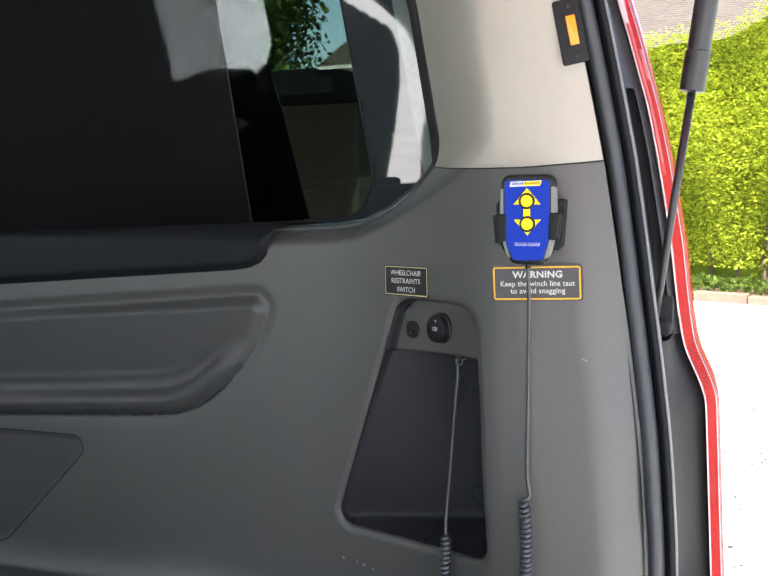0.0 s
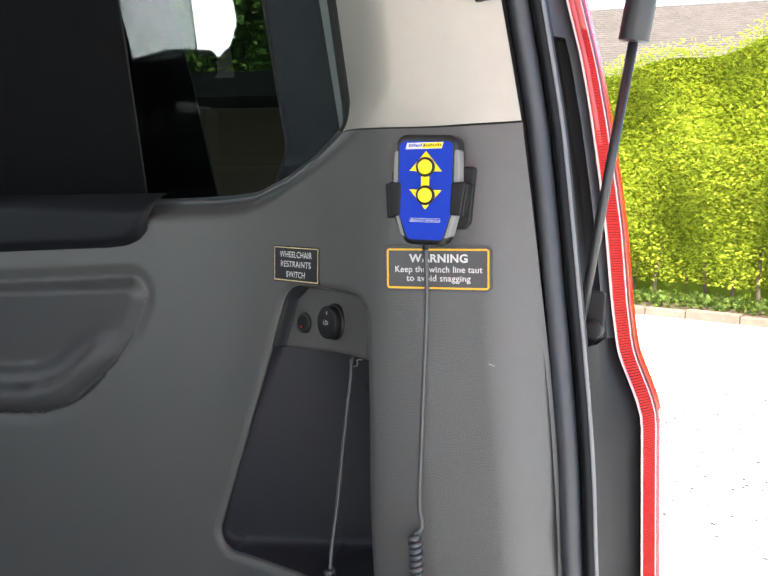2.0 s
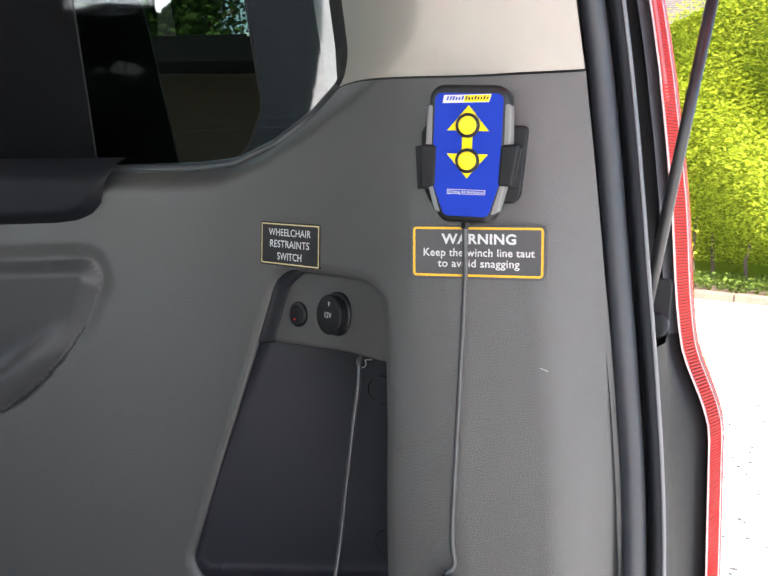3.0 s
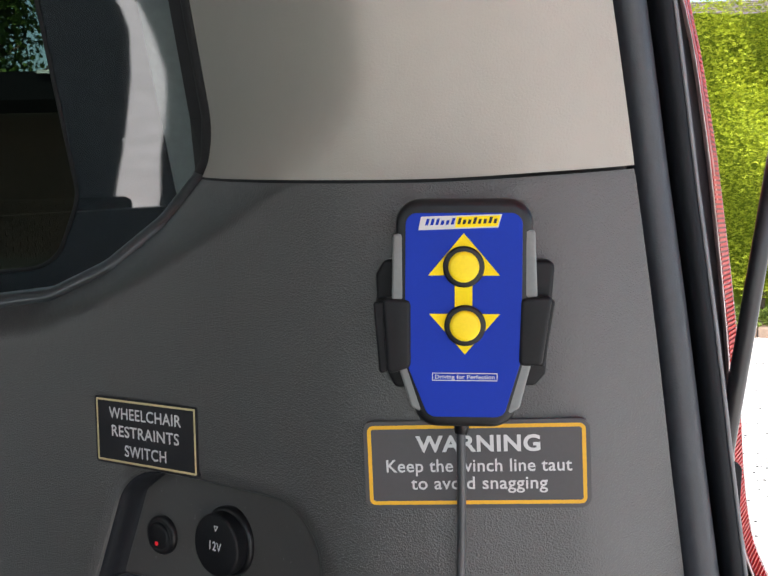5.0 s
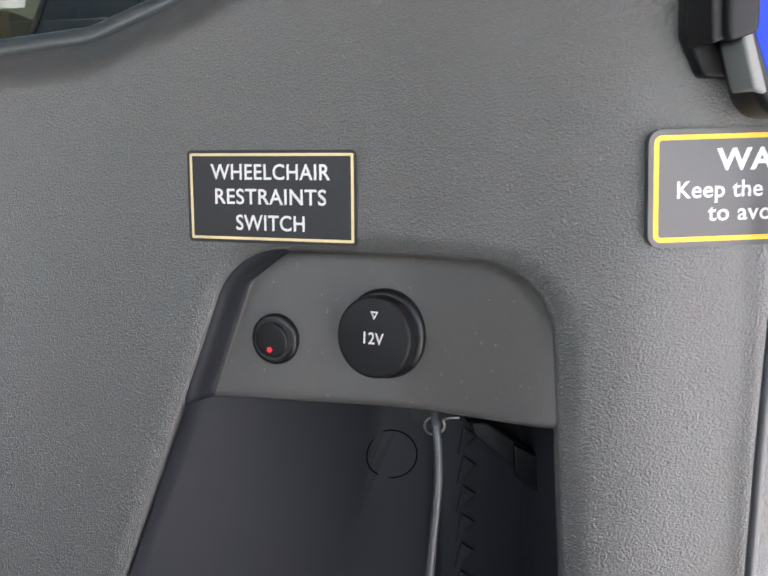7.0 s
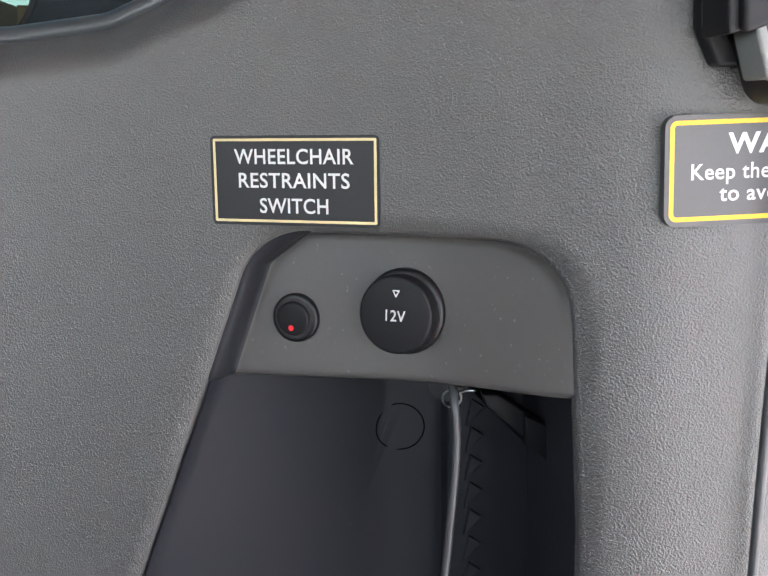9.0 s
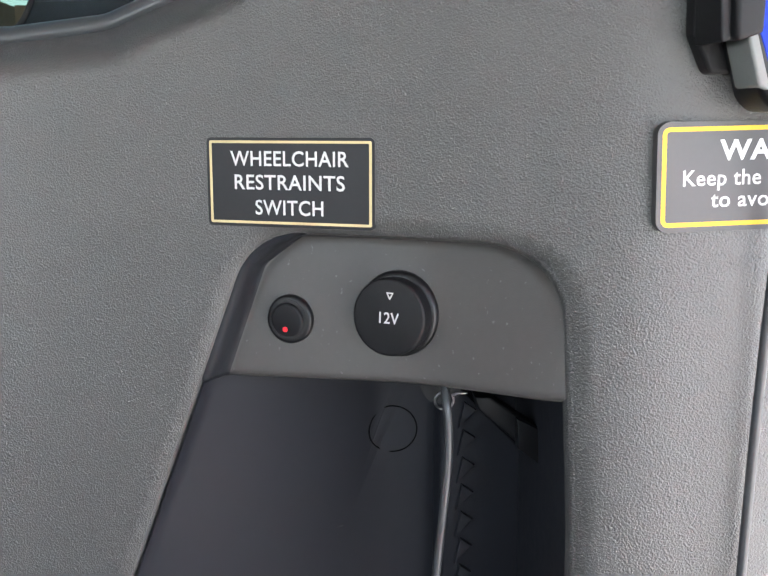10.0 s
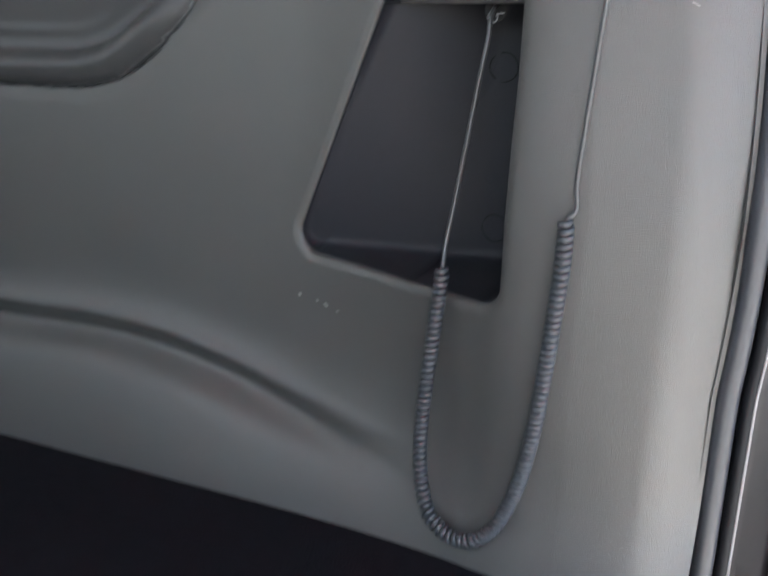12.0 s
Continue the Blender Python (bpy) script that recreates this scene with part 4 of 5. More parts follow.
# badge: plain coloured blocks
part("badge_frame", *on_face([(232, 149), (474, 141), (486, 100), (240, 108)], 0.0), M_WHITE, handset, "white badge frame")
part("badge_field", *on_face([(238, 145), (340, 141), (345, 108), (244, 112)], 0.00012), M_WHITE, handset)
part("badge_yellow", *on_face([(343, 141), (471, 137), (481, 104), (348, 108)], 0.00012), M_YELLOW, handset, "yellow badge block")
for k in range(14):
    # plain slanted bars in place of the maker's name
    bx0, bz0 = 252 + k * 15.6 + (4 if k > 5 else 0), 134.5 - k * 0.52
    tall = 20 if k in (0, 1, 2, 5, 6, 9, 12) else 14
    part("badge_bar", *on_face([(bx0, bz0), (bx0 + 9, bz0 - 0.3), (bx0 + 9 + tall * 0.28, bz0 - tall), (bx0 + tall * 0.28, bz0 - tall)], 0.00024), M_LABELBLK if k > 5 else M_BLUE, handset)
cx, cz = hp(375, 600)
part("slogan_frame", *placed(ring(rect(0.0293, 0.0036, 0.0002, 2, cx, cz), rect(0.0286, 0.0029, 0.0001, 2, cx, cz), 0, 0.0001), FACE), M_WHITE, handset, "thin white outline")
part("slogan", *placed(lettering("Driving for Perfection", 0.0268, 0.0019, 0.016), FACE @ Matrix.Translation((cx, cz, 0.0001))), M_WHITE, handset, "small white words")

# ------------------------------------------------------------ cords
cord_top = H @ Vector((0.0, -0.0515, 0.0165))
coil_r = Vector((0.0440, 0.0100, 0.9935))
p0 = Vector((0.0505, -0.002, 1.2785))
handset_cord = thing("coiled_cord", coil_r, "grey spiral cord looping between handset and storage pocket", "cord")
part("strain_relief", *tube([cord_top + Vector((0, 0, 0.004)), p0], [0.0042, 0.0030], 12), M_BLACK, handset_cord, "black strain relief", smooth=True)
straight = bezier_path([cord_top, p0, (0.0503, 0.006, 1.235), (0.0492, 0.0085, 1.16), (0.0482, 0.0087, 1.07), (0.0478, 0.0100, 1.025), (0.0505, 0.0115, 1.003), coil_r], 10)
part("straight_lead", *tube(straight, 0.0022, 10), M_CORD, handset_cord, "smooth grey lead", smooth=True)
coil_l = Vector((-0.0785, 0.0650, 0.9145))
loop = bezier_path([coil_r, (0.0455, 0.0144, 0.954), (0.0430, 0.0240, 0.889), (0.0400, 0.0330, 0.830), (0.0360, 0.0400, 0.778), (0.0275, 0.0450, 0.721), (0.0120, 0.0460, 0.676), (-0.0100, 0.0460, 0.652),
                    (-0.0390, 0.0500, 0.649), (-0.0620, 0.0540, 0.668), (-0.0750, 0.0580, 0.706), (-0.0800, 0.0600, 0.755), (-0.0800, 0.0610, 0.806), (-0.0790, 0.0625, 0.858), coil_l], 14)
lens = [0.0]
for a, b in zip(loop, loop[1:]):
    lens.append(lens[-1] + (b - a).length)
total = lens[-1]
turns = int(total / 0.0066)
helix, per = [], 12
axis_a = Vector((0, 1, 0))
for i in range(turns * per + 1):
    s = total * i / (turns * per)
    k = min(max(int(np.searchsorted(lens, s)), 1), len(loop) - 1)
    w = (s - lens[k - 1]) / max(1e-9, lens[k] - lens[k - 1])
    c = loop[k - 1].lerp(loop[k], w)
    t = (loop[k] - loop[k - 1]).normalized()
    axis_a = (Vector((0, 1, 0)) - t * t.y).normalized()
    axis_b = t.cross(axis_a)
    ang = 2 * math.pi * i / per
    rr = 0.0048 * min(1, 0.35 + s / 0.006, 0.35 + (total - s) / 0.006)
    helix.append(c + axis_a * (rr * math.cos(ang)) + axis_b * (rr * math.sin(ang)))
part("spiral", *tube(helix, 0.0030, 8), M_COIL, handset_cord, "tight grey spiral", smooth=True)
part("core", *tube(loop[2:-2], 0.0042, 10), M_GAP, handset_cord)
inner_lead = bezier_path([coil_l, (-0.0810, 0.072, 0.937), (-0.0785, 0.076, 0.975), (-0.0755, 0.077, 1.015), (-0.0690, 0.077, 1.09), (-0.0665, 0.080, 1.125), (-0.0680, 0.088, 1.150), (-0.068, 0.125, 1.160)], 10)
part("inner_lead", *tube(inner_lead, 0.0021, 10), M_CORD, handset_cord, "smooth grey lead", smooth=True)

grommet = thing("cable_clip", (-0.068, 0.095, 1.148), "bright steel wire clip round the cord", "clip")
wire = [(-0.068 + 0.0046 * math.cos(a), 0.0895 - 0.001 * math.sin(a), 1.1445 + 0.0046 * math.sin(a)) for a in np.linspace(radians(110), radians(400), 26)]
wire += [(-0.0610, 0.0885, 1.1485), (-0.057, 0.087, 1.1490)]
part("wire_ring", *tube(wire, 0.0006, 8), M_STEEL, grommet, smooth=True)
part("hole", *placed(disc(0, 0, 0.0105, 0, 0.001, 0, 24), Matrix.Translation((-0.0685, 0.0985, 1.151)) @ Matrix.Rotation(radians(90), 4, "X")), M_GAP, grommet)


# ------------------------------------------------------------ amber marker lamp on the pillar
LP = label_frame(0.0835, 1.546, 0.1085, 1.546, 0.07)
LP = LP @ Matrix.Rotation(radians(11.5), 4, "Z")
marker_lamp = thing("marker_lamp", LP.translation, "orange marker lamp on a black screwed plate", "lamp")
part("plate", *placed(slab(rect(0.029, 0.072, 0.003), -0.003, 0.0022, 0.001), LP), M_BLACKMAT, marker_lamp, smooth=True, sharp=50)
part("lens", *placed(slab(rect(0.0105, 0.033, 0.001, 4, 0.002, 0.0005), 0.0018, 0.0050, 0.0012), LP), M_ORANGE, marker_lamp, "orange ribbed lens", smooth=True, sharp=50)
for k in (-1, 1):
    screw = part("screw", *placed(disc(0.002, 0.0275 * k, 0.0032, 0.002, 0.0034, 0.001, 20), LP), M_BLACK, marker_lamp, smooth=True, sharp=50)
    part("socket", *placed(disc(0.002, 0.0275 * k, 0.0014, 0.0034, 0.0036, 0, 6), LP), M_GAP, screw)


# ------------------------------------------------------------ tailgate opening: seals, jamb, tail lamp
def pillar_strip(profile, z0, z1, n=70, close=False):
    """A bar that follows the leaning pillar; profile is (x, y) at z = 1.25."""
    loops = []
    for z in np.linspace(z0, z1, n):
        dx = float(rake(z))
        dy = 0.17 * max(0.0, 1.0 - z)
        dy -= 0.16 * max(0.0, z - 1.40)
        loops.append([(x + dx, y + dy, z) for x, y in profile])
    return loft(loops, close, close, close)


def round_profile(cx, cy, rx, ry, n=16):
    return [(cx + rx * math.cos(a), cy + ry * math.sin(a)) for a in np.linspace(0, 2 * math.pi, n, endpoint=False)]


part("door_seal", *pillar_strip(round_profile(0.1605, 0.057, 0.0100, 0.0125), 0.45, 1.84, close=True), M_RUBBER, car, "thick black rubber tailgate seal", smooth=True)
part("seal_channel", *pillar_strip([(0.148, 0.045), (0.152, 0.066), (0.168, 0.074), (0.178, 0.072), (0.1765, 0.057)], 0.45, 1.84), M_GAP, car, "black seal channel", smooth=True, sharp=30)
part("jamb_flange", *pillar_strip([(0.1715, 0.066), (0.1730, 0.0585), (0.1768, 0.0545), (0.1805, 0.0550), (0.1828, 0.058)], 0.45, 1.84), M_VINYL, car, "dark painted flange beside the seal", smooth=True)
part("jamb_edge", *pillar_strip([(0.1828, 0.058), (0.1834, 0.0574), (0.1850, 0.0590), (0.1854, 0.064)], 0.45, 1.84), M_FLANGE, car, "pale edge of the body flange", smooth=True)
# inner jamb takes shadow black instead of body paint, so its shade is painted
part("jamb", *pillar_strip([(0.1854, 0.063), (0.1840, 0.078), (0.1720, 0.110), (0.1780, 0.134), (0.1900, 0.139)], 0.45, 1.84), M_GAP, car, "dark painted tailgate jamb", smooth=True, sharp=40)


def lamp_x(z):
    z = np.asarray(z, float)
    x = np.interp(z, [1.19, 1.24, 1.295, 1.353, 1.411, 1.47, 1.56, 1.70, 1.84], [0.2135, 0.2060, 0.1980, 0.1890, 0.1790, 0.1670, 0.1430, 0.101, 0.056])
    return x + 0.030 * ease(1.195, 1.10, z) + 0.05 * np.maximum(0, 1.12 - z) - np.interp(z, [1.22, 1.30, 1.45], [0.006, 0.0025, 0.0])


def lean_in(z):
    """How far the body side leans inwards with height."""
    return 0.145 * max(0.0, float(z) - 1.2)


def lamp_w(z):
    return np.interp(z, [1.0, 1.2, 1.3, 1.47, 1.6], [0.0096, 0.0098, 0.0103, 0.0079, 0.0085])


def lamp_strip(u0, u1, y0, y1, z0=0.42, z1=1.84, n=110, bow=0.0):
    loops = []
    for z in np.linspace(z0, z1, n):
        x, w = float(lamp_x(z)), float(lamp_w(z))
        t = lean_in(z)
        a, b = y1 - t + 0.026 * u0, y1 - t + 0.026 * u1
        loops.append([(x + u0 * w, y0 + 0.026 * u1 - t, z), (x + u0 * w, a, z), (x + (u0 + u1) / 2 * w, (a + b) / 2 - bow, z), (x + u1 * w, b, z), (x + u1 * w, y0 + 0.026 * u1 - t, z)])
    return loft(loops, True, True, True)


tail_lamp = part("tail_lamp", *lamp_strip(0.0, 1.05, 0.172, 0.1462), M_REDDEEP, car, "tall red ribbed tail lamp", smooth=False)
def lens_bar(z, u0, u1, h):
    x, w, t = float(lamp_x(z)), float(lamp_w(z)), lean_in(z)
    v, f = box(0.0, 1.0, 0.0, 0.004, z, z + h)
    return [(x + (u0 + (u1 - u0) * p) * w, 0.1442 - t + 0.026 * (u0 + (u1 - u0) * p) + q, r) for p, q, r in v], f


for k in range(280):
    z = 0.845 + k * 0.0027
    if not 1.500 < z < 1.535:
        part("lens_rib", *lens_bar(z, 0.42 if z > 1.40 else 0.05, 0.88, 0.0015), M_RED, tail_lamp)
part("lens_band", *lamp_strip(0.04, 0.42, 0.172, 0.1447, 1.385, 1.84, 40), M_PINKLENS, tail_lamp, "smooth pinkish red lens band", smooth=True)
part("lens_band", *lamp_strip(0.42, 0.88, 0.172, 0.1447, 1.500, 1.537, 6), M_PINKLENS, tail_lamp, "smooth pinkish red lens band", smooth=True)
part("lens_bead", *lamp_strip(-0.14, 0.03, 0.172, 0.1450), M_LENSEDGE, tail_lamp, "pale clear lens edge", smooth=True)
cap = []
for z in np.linspace(1.565, 1.72, 16):
    x, w, t = float(lamp_x(z)), float(lamp_w(z)), lean_in(z)
    u = 0.62 * min(1.0, max(0.15, (z - 1.535) / 0.06))
    cap.append([(x + 0.02 * w, 0.170 - t, z), (x + 0.02 * w, 0.1440 - t, z), (x + u * w, 0.1440 + 0.026 * u - t, z), (x + u * w, 0.170 - t, z)])
part("lens_cap", *loft(cap, True, True, True), M_LENSEDGE, tail_lamp, "pale clear top of the lens", smooth=True, sharp=30)
part("lens_bead", *lamp_strip(0.90, 1.0, 0.172, 0.1450, bow=0.001), M_LENSEDGE, tail_lamp, "pale clear lens edge", smooth=True)
part("body_edge", *lamp_strip(1.03, 1.14, 0.171, 0.154), M_REDPAINT, car, "red painted body edge", smooth=False)
# jamb face between flange and lamp
jf, jl, jr, jw = [], [], [], []
for z in np.linspace(0.42, 1.84, 110):
    d = float(rake(z))
    xl = float(lamp_x(z))
    t = lean_in(z)
    edge = [(xl - 0.0105, 0.1385 - t, z), (xl - 0.002, 0.1500 - t, z), (xl + 0.004, 0.160 - t, z)]
    if z >= 1.478:
        jf.append([(0.1800 + d, 0.125 - t, z)] + edge)
    if z < 1.195:
        jw.append([(0.1852 + d, 0.0640 + 0.17 * max(0.0, 1.0 - z), z), (0.1900 + d, 0.0900 + 0.12 * max(0.0, 1.0 - z), z)] + edge)
    if 1.18 < z < 1.492:
        jl.append([(xl - 0.0125, 0.1480 - t, z)] + edge)
        jr.append([(0.1700 + d, 0.150 - t, z), (xl - 0.004, 0.1700 - t, z)])
part("jamb_face", *loft(jf, False), M_JAMB, car, "dark painted face beside the lamp", smooth=True, sharp=40)
part("jamb_face", *loft(jl, False), M_JAMB, car, "dark painted face beside the lamp", smooth=True, sharp=40)
# lower face is dimmed by colour, using the shaded copy of the jamb paint
part("jamb_panel", *loft(jw, False), M_JAMB_SHADE, car, "dark painted lower face of the tailgate opening", smooth=True, sharp=40)
# black strip painted in for the shade of the hollow
part("jamb_recess", *loft(jr, False), M_GAP, car, "black hollow beside the lamp")

# gas strut of the tailgate
s0, s1 = Vector((0.1815, 0.094, 1.212)), Vector((0.2185, 0.094, 1.482))
gas_strut = part("gas_strut", *tube([s0, s1], 0.0048, 14), M_STRUT, car, "black tailgate gas strut", smooth=True)
sd = (s1 - s0).normalized()
part("strut_cylinder", *tube([s1 - sd * 0.002, s1, s1 + sd * 0.045, s1 + sd * 0.046, s1 + sd * 0.5], [0.010, 0.0145, 0.0145, 0.0132, 0.0132], 20), M_STRUT, gas_strut, "thick black cylinder", smooth=True, sharp=40)
part("ball_joint", *placed(disc(0, 0, 0.010, -0.010, 0.010, 0.004, 20), Matrix.Translation((0.1895, 0.112, 1.200)) @ Matrix.Rotation(radians(90), 4, "X")), M_GAP, gas_strut, "black ball joint", smooth=True)
part("ball_bracket", *placed(slab(rounded([(-0.006, -0.03), (0.006, -0.02), (0.007, 0.02), (-0.004, 0.02)], 0.004, 4), 0, 0.006, 0.001), Matrix.Translation((0.189, 0.118, 1.215)) @ Matrix.Rotation(radians(90), 4, "X")), M_GAP, gas_strut)

# ------------------------------------------------------------ the rest of the car round the camera
floor_x = (-2.4, -0.92, 0.16)
part("load_floor", *loft([[(x, -1.32, 0.42), (x, 0.30, 0.42), (x, 0.30, floor_z(x)), (x, -1.32, floor_z(x))] for x in floor_x], True, True, True), M_CARPET, car, "black carpeted load floor")
part("roof_lining", *box(-2.4, 0.10, -1.34, 0.30, 1.80, 1.86), M_ROOF, car, "pale roof lining")
# slot added to the unseen far wall, shaped to mirror a white strip in the glass
REFLECTION_SLOT = [(-1.20, 0.53), (-1.07, 0.53), (-1.000, 0.75), (-0.968, 0.86), (-0.950, 0.98), (-0.915, 1.10), (-0.900, 1.20), (-0.922, 1.31), (-0.950, 1.39), (-1.04, 1.48), (-1.14, 1.56), (-1.23, 1.56),
        (-1.13, 1.48), (-1.005, 1.40), (-0.985, 1.32), (-1.000, 1.20), (-1.045, 1.03), (-1.09, 0.90), (-1.145, 0.72)]
REFLECTION_SLOT = fillet(REFLECTION_SLOT, [0.0, 0.0] + [0.08] * 8 + [0.0, 0.0] + [0.08] * 7, 4)
FRONT_OPENING = [(-1.96, 1.23), (-1.74, 1.23), (-1.62, 1.26), (-1.53, 1.31), (-1.485, 1.39), (-1.495, 1.58), (-1.55, 1.70), (-1.93, 1.70)]
REAR_OPENING = [(-0.79, 1.28), (-0.25, 1.28), (-0.28, 1.71), (-0.78, 1.71)]


def d_far(x, z, grow=0.0):
    return np.minimum(np.minimum(poly_distance(REFLECTION_SLOT, x, z), poly_distance(FRONT_OPENING, x, z)), poly_distance(REAR_OPENING, x, z)) - grow


def far_side(name, x0, x1, z0, z1, y, grow, mat, label):
    """A sheet of the opposite side with its openings and the added slot cut out."""
    cs, rs = np.arange(x0, x1 + 0.001, 0.0125), np.arange(z0, z1 + 0.001, 0.0125)
    fx, fz = snapped_grid(cs, rs, lambda u, v: (u, v), [(lambda p, q: d_far(p, q, grow), 0.6)], lambda q: 0.0125)
    part(name, *skin(fx, fz, np.full(fx.shape, y), d_far(fx, fz, grow) < -1e-3), mat, car, label)


far_side("far_wall", -1.53, 0.10, 0.50, 1.86, -1.34, 0.0, M_VINYL, "dark opposite side trim")
far_side("far_door_trim", -2.40, -1.505, 1.20, 1.86, -1.344, 0.0, M_ROOF, "pale front part of the opposite side")
far_side("far_door_panel", -2.40, -1.505, 0.50, 1.2125, -1.348, 0.0, M_GAP, "black lower panel of the opposite door")
far_side("far_outer_side", -2.40, 0.12, 0.25, 1.86, -1.425, 0.06, M_REDPAINT, "red painted far side")
part("front_wall", *join(box(-2.46, -2.40, -1.42, 0.34, 0.50, 1.53), box(-2.46, -2.40, -1.42, 0.34, 1.71, 1.86), box(-2.46, -2.40, -1.42, -0.75, 1.53, 1.71), box(-2.46, -2.40, 0.15, 0.34, 1.53, 1.71)), M_GAP, car, "black front of the load space")
far_glass = part("far_window", *box(-0.80, -0.24, -1.415, -1.410, 1.27, 1.72), M_FARGLASS, car, "tinted opposite side window")
far_glass.visible_shadow = False
part("outer_side", *join(box(-2.4, 0.12, 0.372, 0.384, 0.30, 1.27), box(-0.19, 0.02, 0.372, 0.384, 1.27, 1.84)), M_REDPAINT, car, "red painted outer side")
part("tailgate", *join(box(0.16, 1.05, -1.34, 0.24, 1.96, 2.03)), M_REDPAINT, car, "raised red tailgate")

part("inner_skin", *join(box(-2.4, 0.16, 0.352, 0.362, 0.45, 1.25), box(-0.150, 0.10, 0.24, 0.25, 1.25, 1.84), box(0.10, 0.176, 0.16, 0.17, 0.45, 1.30), box(-0.150, 0.135, 0.24, 0.36, 1.80, 1.84)), M_GAP, car, "dark inner body skin behind the trim")
part("seam_gap", *loft([[(u + float(rake(seam(u))) * float(ease(0.0, 0.11, u)), float(wall(u, seam(u) + w)) + d, float(seam(u)) + w) for u in np.linspace(-0.140, 0.149, 60)] for w, d in ((-0.006, 0.010), (-0.003, 0.0024), (0.003, 0.0024), (0.006, 0.010))], False), M_GAP, car, "dark joint between the trims")
for wx in (-0.62, -3.45):
    for wy in (0.25, -1.30):
        wheel = part("wheel", *placed(disc(0, 0, 0.270, -0.085, 0.085, 0.03, 40), Matrix.Translation((wx, wy, 0.270)) @ Matrix.Rotation(radians(90), 4, "X")), M_RUBBER, car, "black tyre", smooth=True, sharp=50)
        part("rim", *placed(disc(0, 0, 0.17, -0.088, 0.088, 0.01, 30), Matrix.Translation((wx, wy, 0.270)) @ Matrix.Rotation(radians(90), 4, "X")), M_STEEL, wheel, "silver rim", smooth=True, sharp=50)
seat = thing("rear_seat", (-1.90, -1.0, 0.5495), "dark fabric seat facing forwards with a headrest", "seat")
QS = Matrix(((1, 0, 0, 0), (0, 0, -1, -0.80), (0, 1, 0, 0), (0, 0, 0, 1)))
part("cushion", *placed(slab(rounded([(-2.25, 0.72), (-1.72, 0.70), (-1.72, 0.80), (-2.25, 0.84)], 0.05, 5), 0, 0.46, 0.04), QS), M_FABRIC, seat, smooth=True, sharp=50)
part("backrest", *placed(slab(rounded([(-1.78, 0.80), (-1.66, 0.76), (-1.60, 1.08), (-1.68, 1.10)], 0.045, 5), 0, 0.46, 0.04), QS), M_FABRIC, seat, smooth=True, sharp=50)
part("headrest", *placed(slab(rounded([(-1.665, 1.265), (-1.515, 1.255), (-1.510, 1.295), (-1.665, 1.305)], 0.03, 5), 0.16, 0.40, 0.03), QS), M_FABRIC, seat, smooth=True, sharp=50)
for hy in (-1.03, -1.13):
    part("headrest_post", *tube([(-1.665, hy, 1.10), (-1.672, hy, 1.26)], 0.016, 8), M_BLACKMAT, seat, smooth=True)
part("seat_base", *box(-2.15, -1.70, -1.22, -0.84, 0.5495, 0.665), M_BLACKMAT, seat)

# outside of the car, never close to the camera
part("roof_skin", *placed(slab(rounded([(-2.36, -1.34), (0.02, -1.34), (0.02, 0.28), (-2.36, 0.28)], 0.08, 6), 1.862, 1.90, 0.03), Matrix.Identity(4)), M_REDPAINT, car, "red painted roof", smooth=True, sharp=40)
nose = []
for nx, hw, zb, zt in ((-2.465, 0.90, 0.25, 1.88), (-2.75, 0.90, 0.25, 1.80), (-3.35, 0.88, 0.25, 1.14), (-3.95, 0.84, 0.25, 1.00), (-4.18, 0.76, 0.30, 0.84), (-4.24, 0.68, 0.36, 0.60)):
    nose.append([(nx, -0.53 + y, z) for y, z in rounded([(-hw + 0.1, zb + 0.1), (hw - 0.1, zb + 0.1), (hw - 0.1, max(zb + 0.12, zt - 0.1)), (-hw + 0.1, max(zb + 0.12, zt - 0.1))], 0.1, 5)])
part("front_body", *loft(nose, True, True, True), M_REDPAINT, car, "red painted bonnet and cabin", smooth=True, sharp=40)
part("windscreen", [(-2.80, -1.30, 1.755), (-3.34, -1.33, 1.165), (-3.34, 0.27, 1.165), (-2.80, 0.24, 1.755)], [(0, 1, 2, 3)], M_FRIT, car, "dark windscreen")
# small scuffs on the wall
for sx, sz, sl, sw, ang in ((0.1135, 1.1700, 0.0065, 0.0006, -20), (-0.266, 0.830, 0.004, 0.0035, 0), (-0.752, 1.170, 0.003, 0.0028, 0), (-0.242, 0.829, 0.003, 0.002, -20), (-0.230, 0.827, 0.006, 0.003, -30), (-0.214, 0.824, 0.004, 0.0015, 0)):
    m = label_frame(sx - 0.004, sz, sx + 0.004, sz, 0.003) @ Matrix.Rotation(radians(ang), 4, "Z")
    part("scuff", *placed(slab(rect(sl, sw, sw * 0.49, 3), -0.0005, 0.0001), m), M_SCUFF, side_trim, "pale scuff mark")

# ------------------------------------------------------------ outdoors
KERB_Y = 10.75


def kerb_y(x):
    """The kerb comes a little nearer towards the rear of the car."""
    return KERB_Y - 0.27 * (x + 0.6)


part_ground = part("ground", [(-300, -300, 0), (300, -300, 0), (300, 300, 0), (-300, 300, 0)], [(0, 1, 2, 3)], M_GRAVEL)
tagged(part_ground, "pale sunlit gravel drive", "ground", kind="structure")
rng = random.Random(5)
pv, pf = [], []
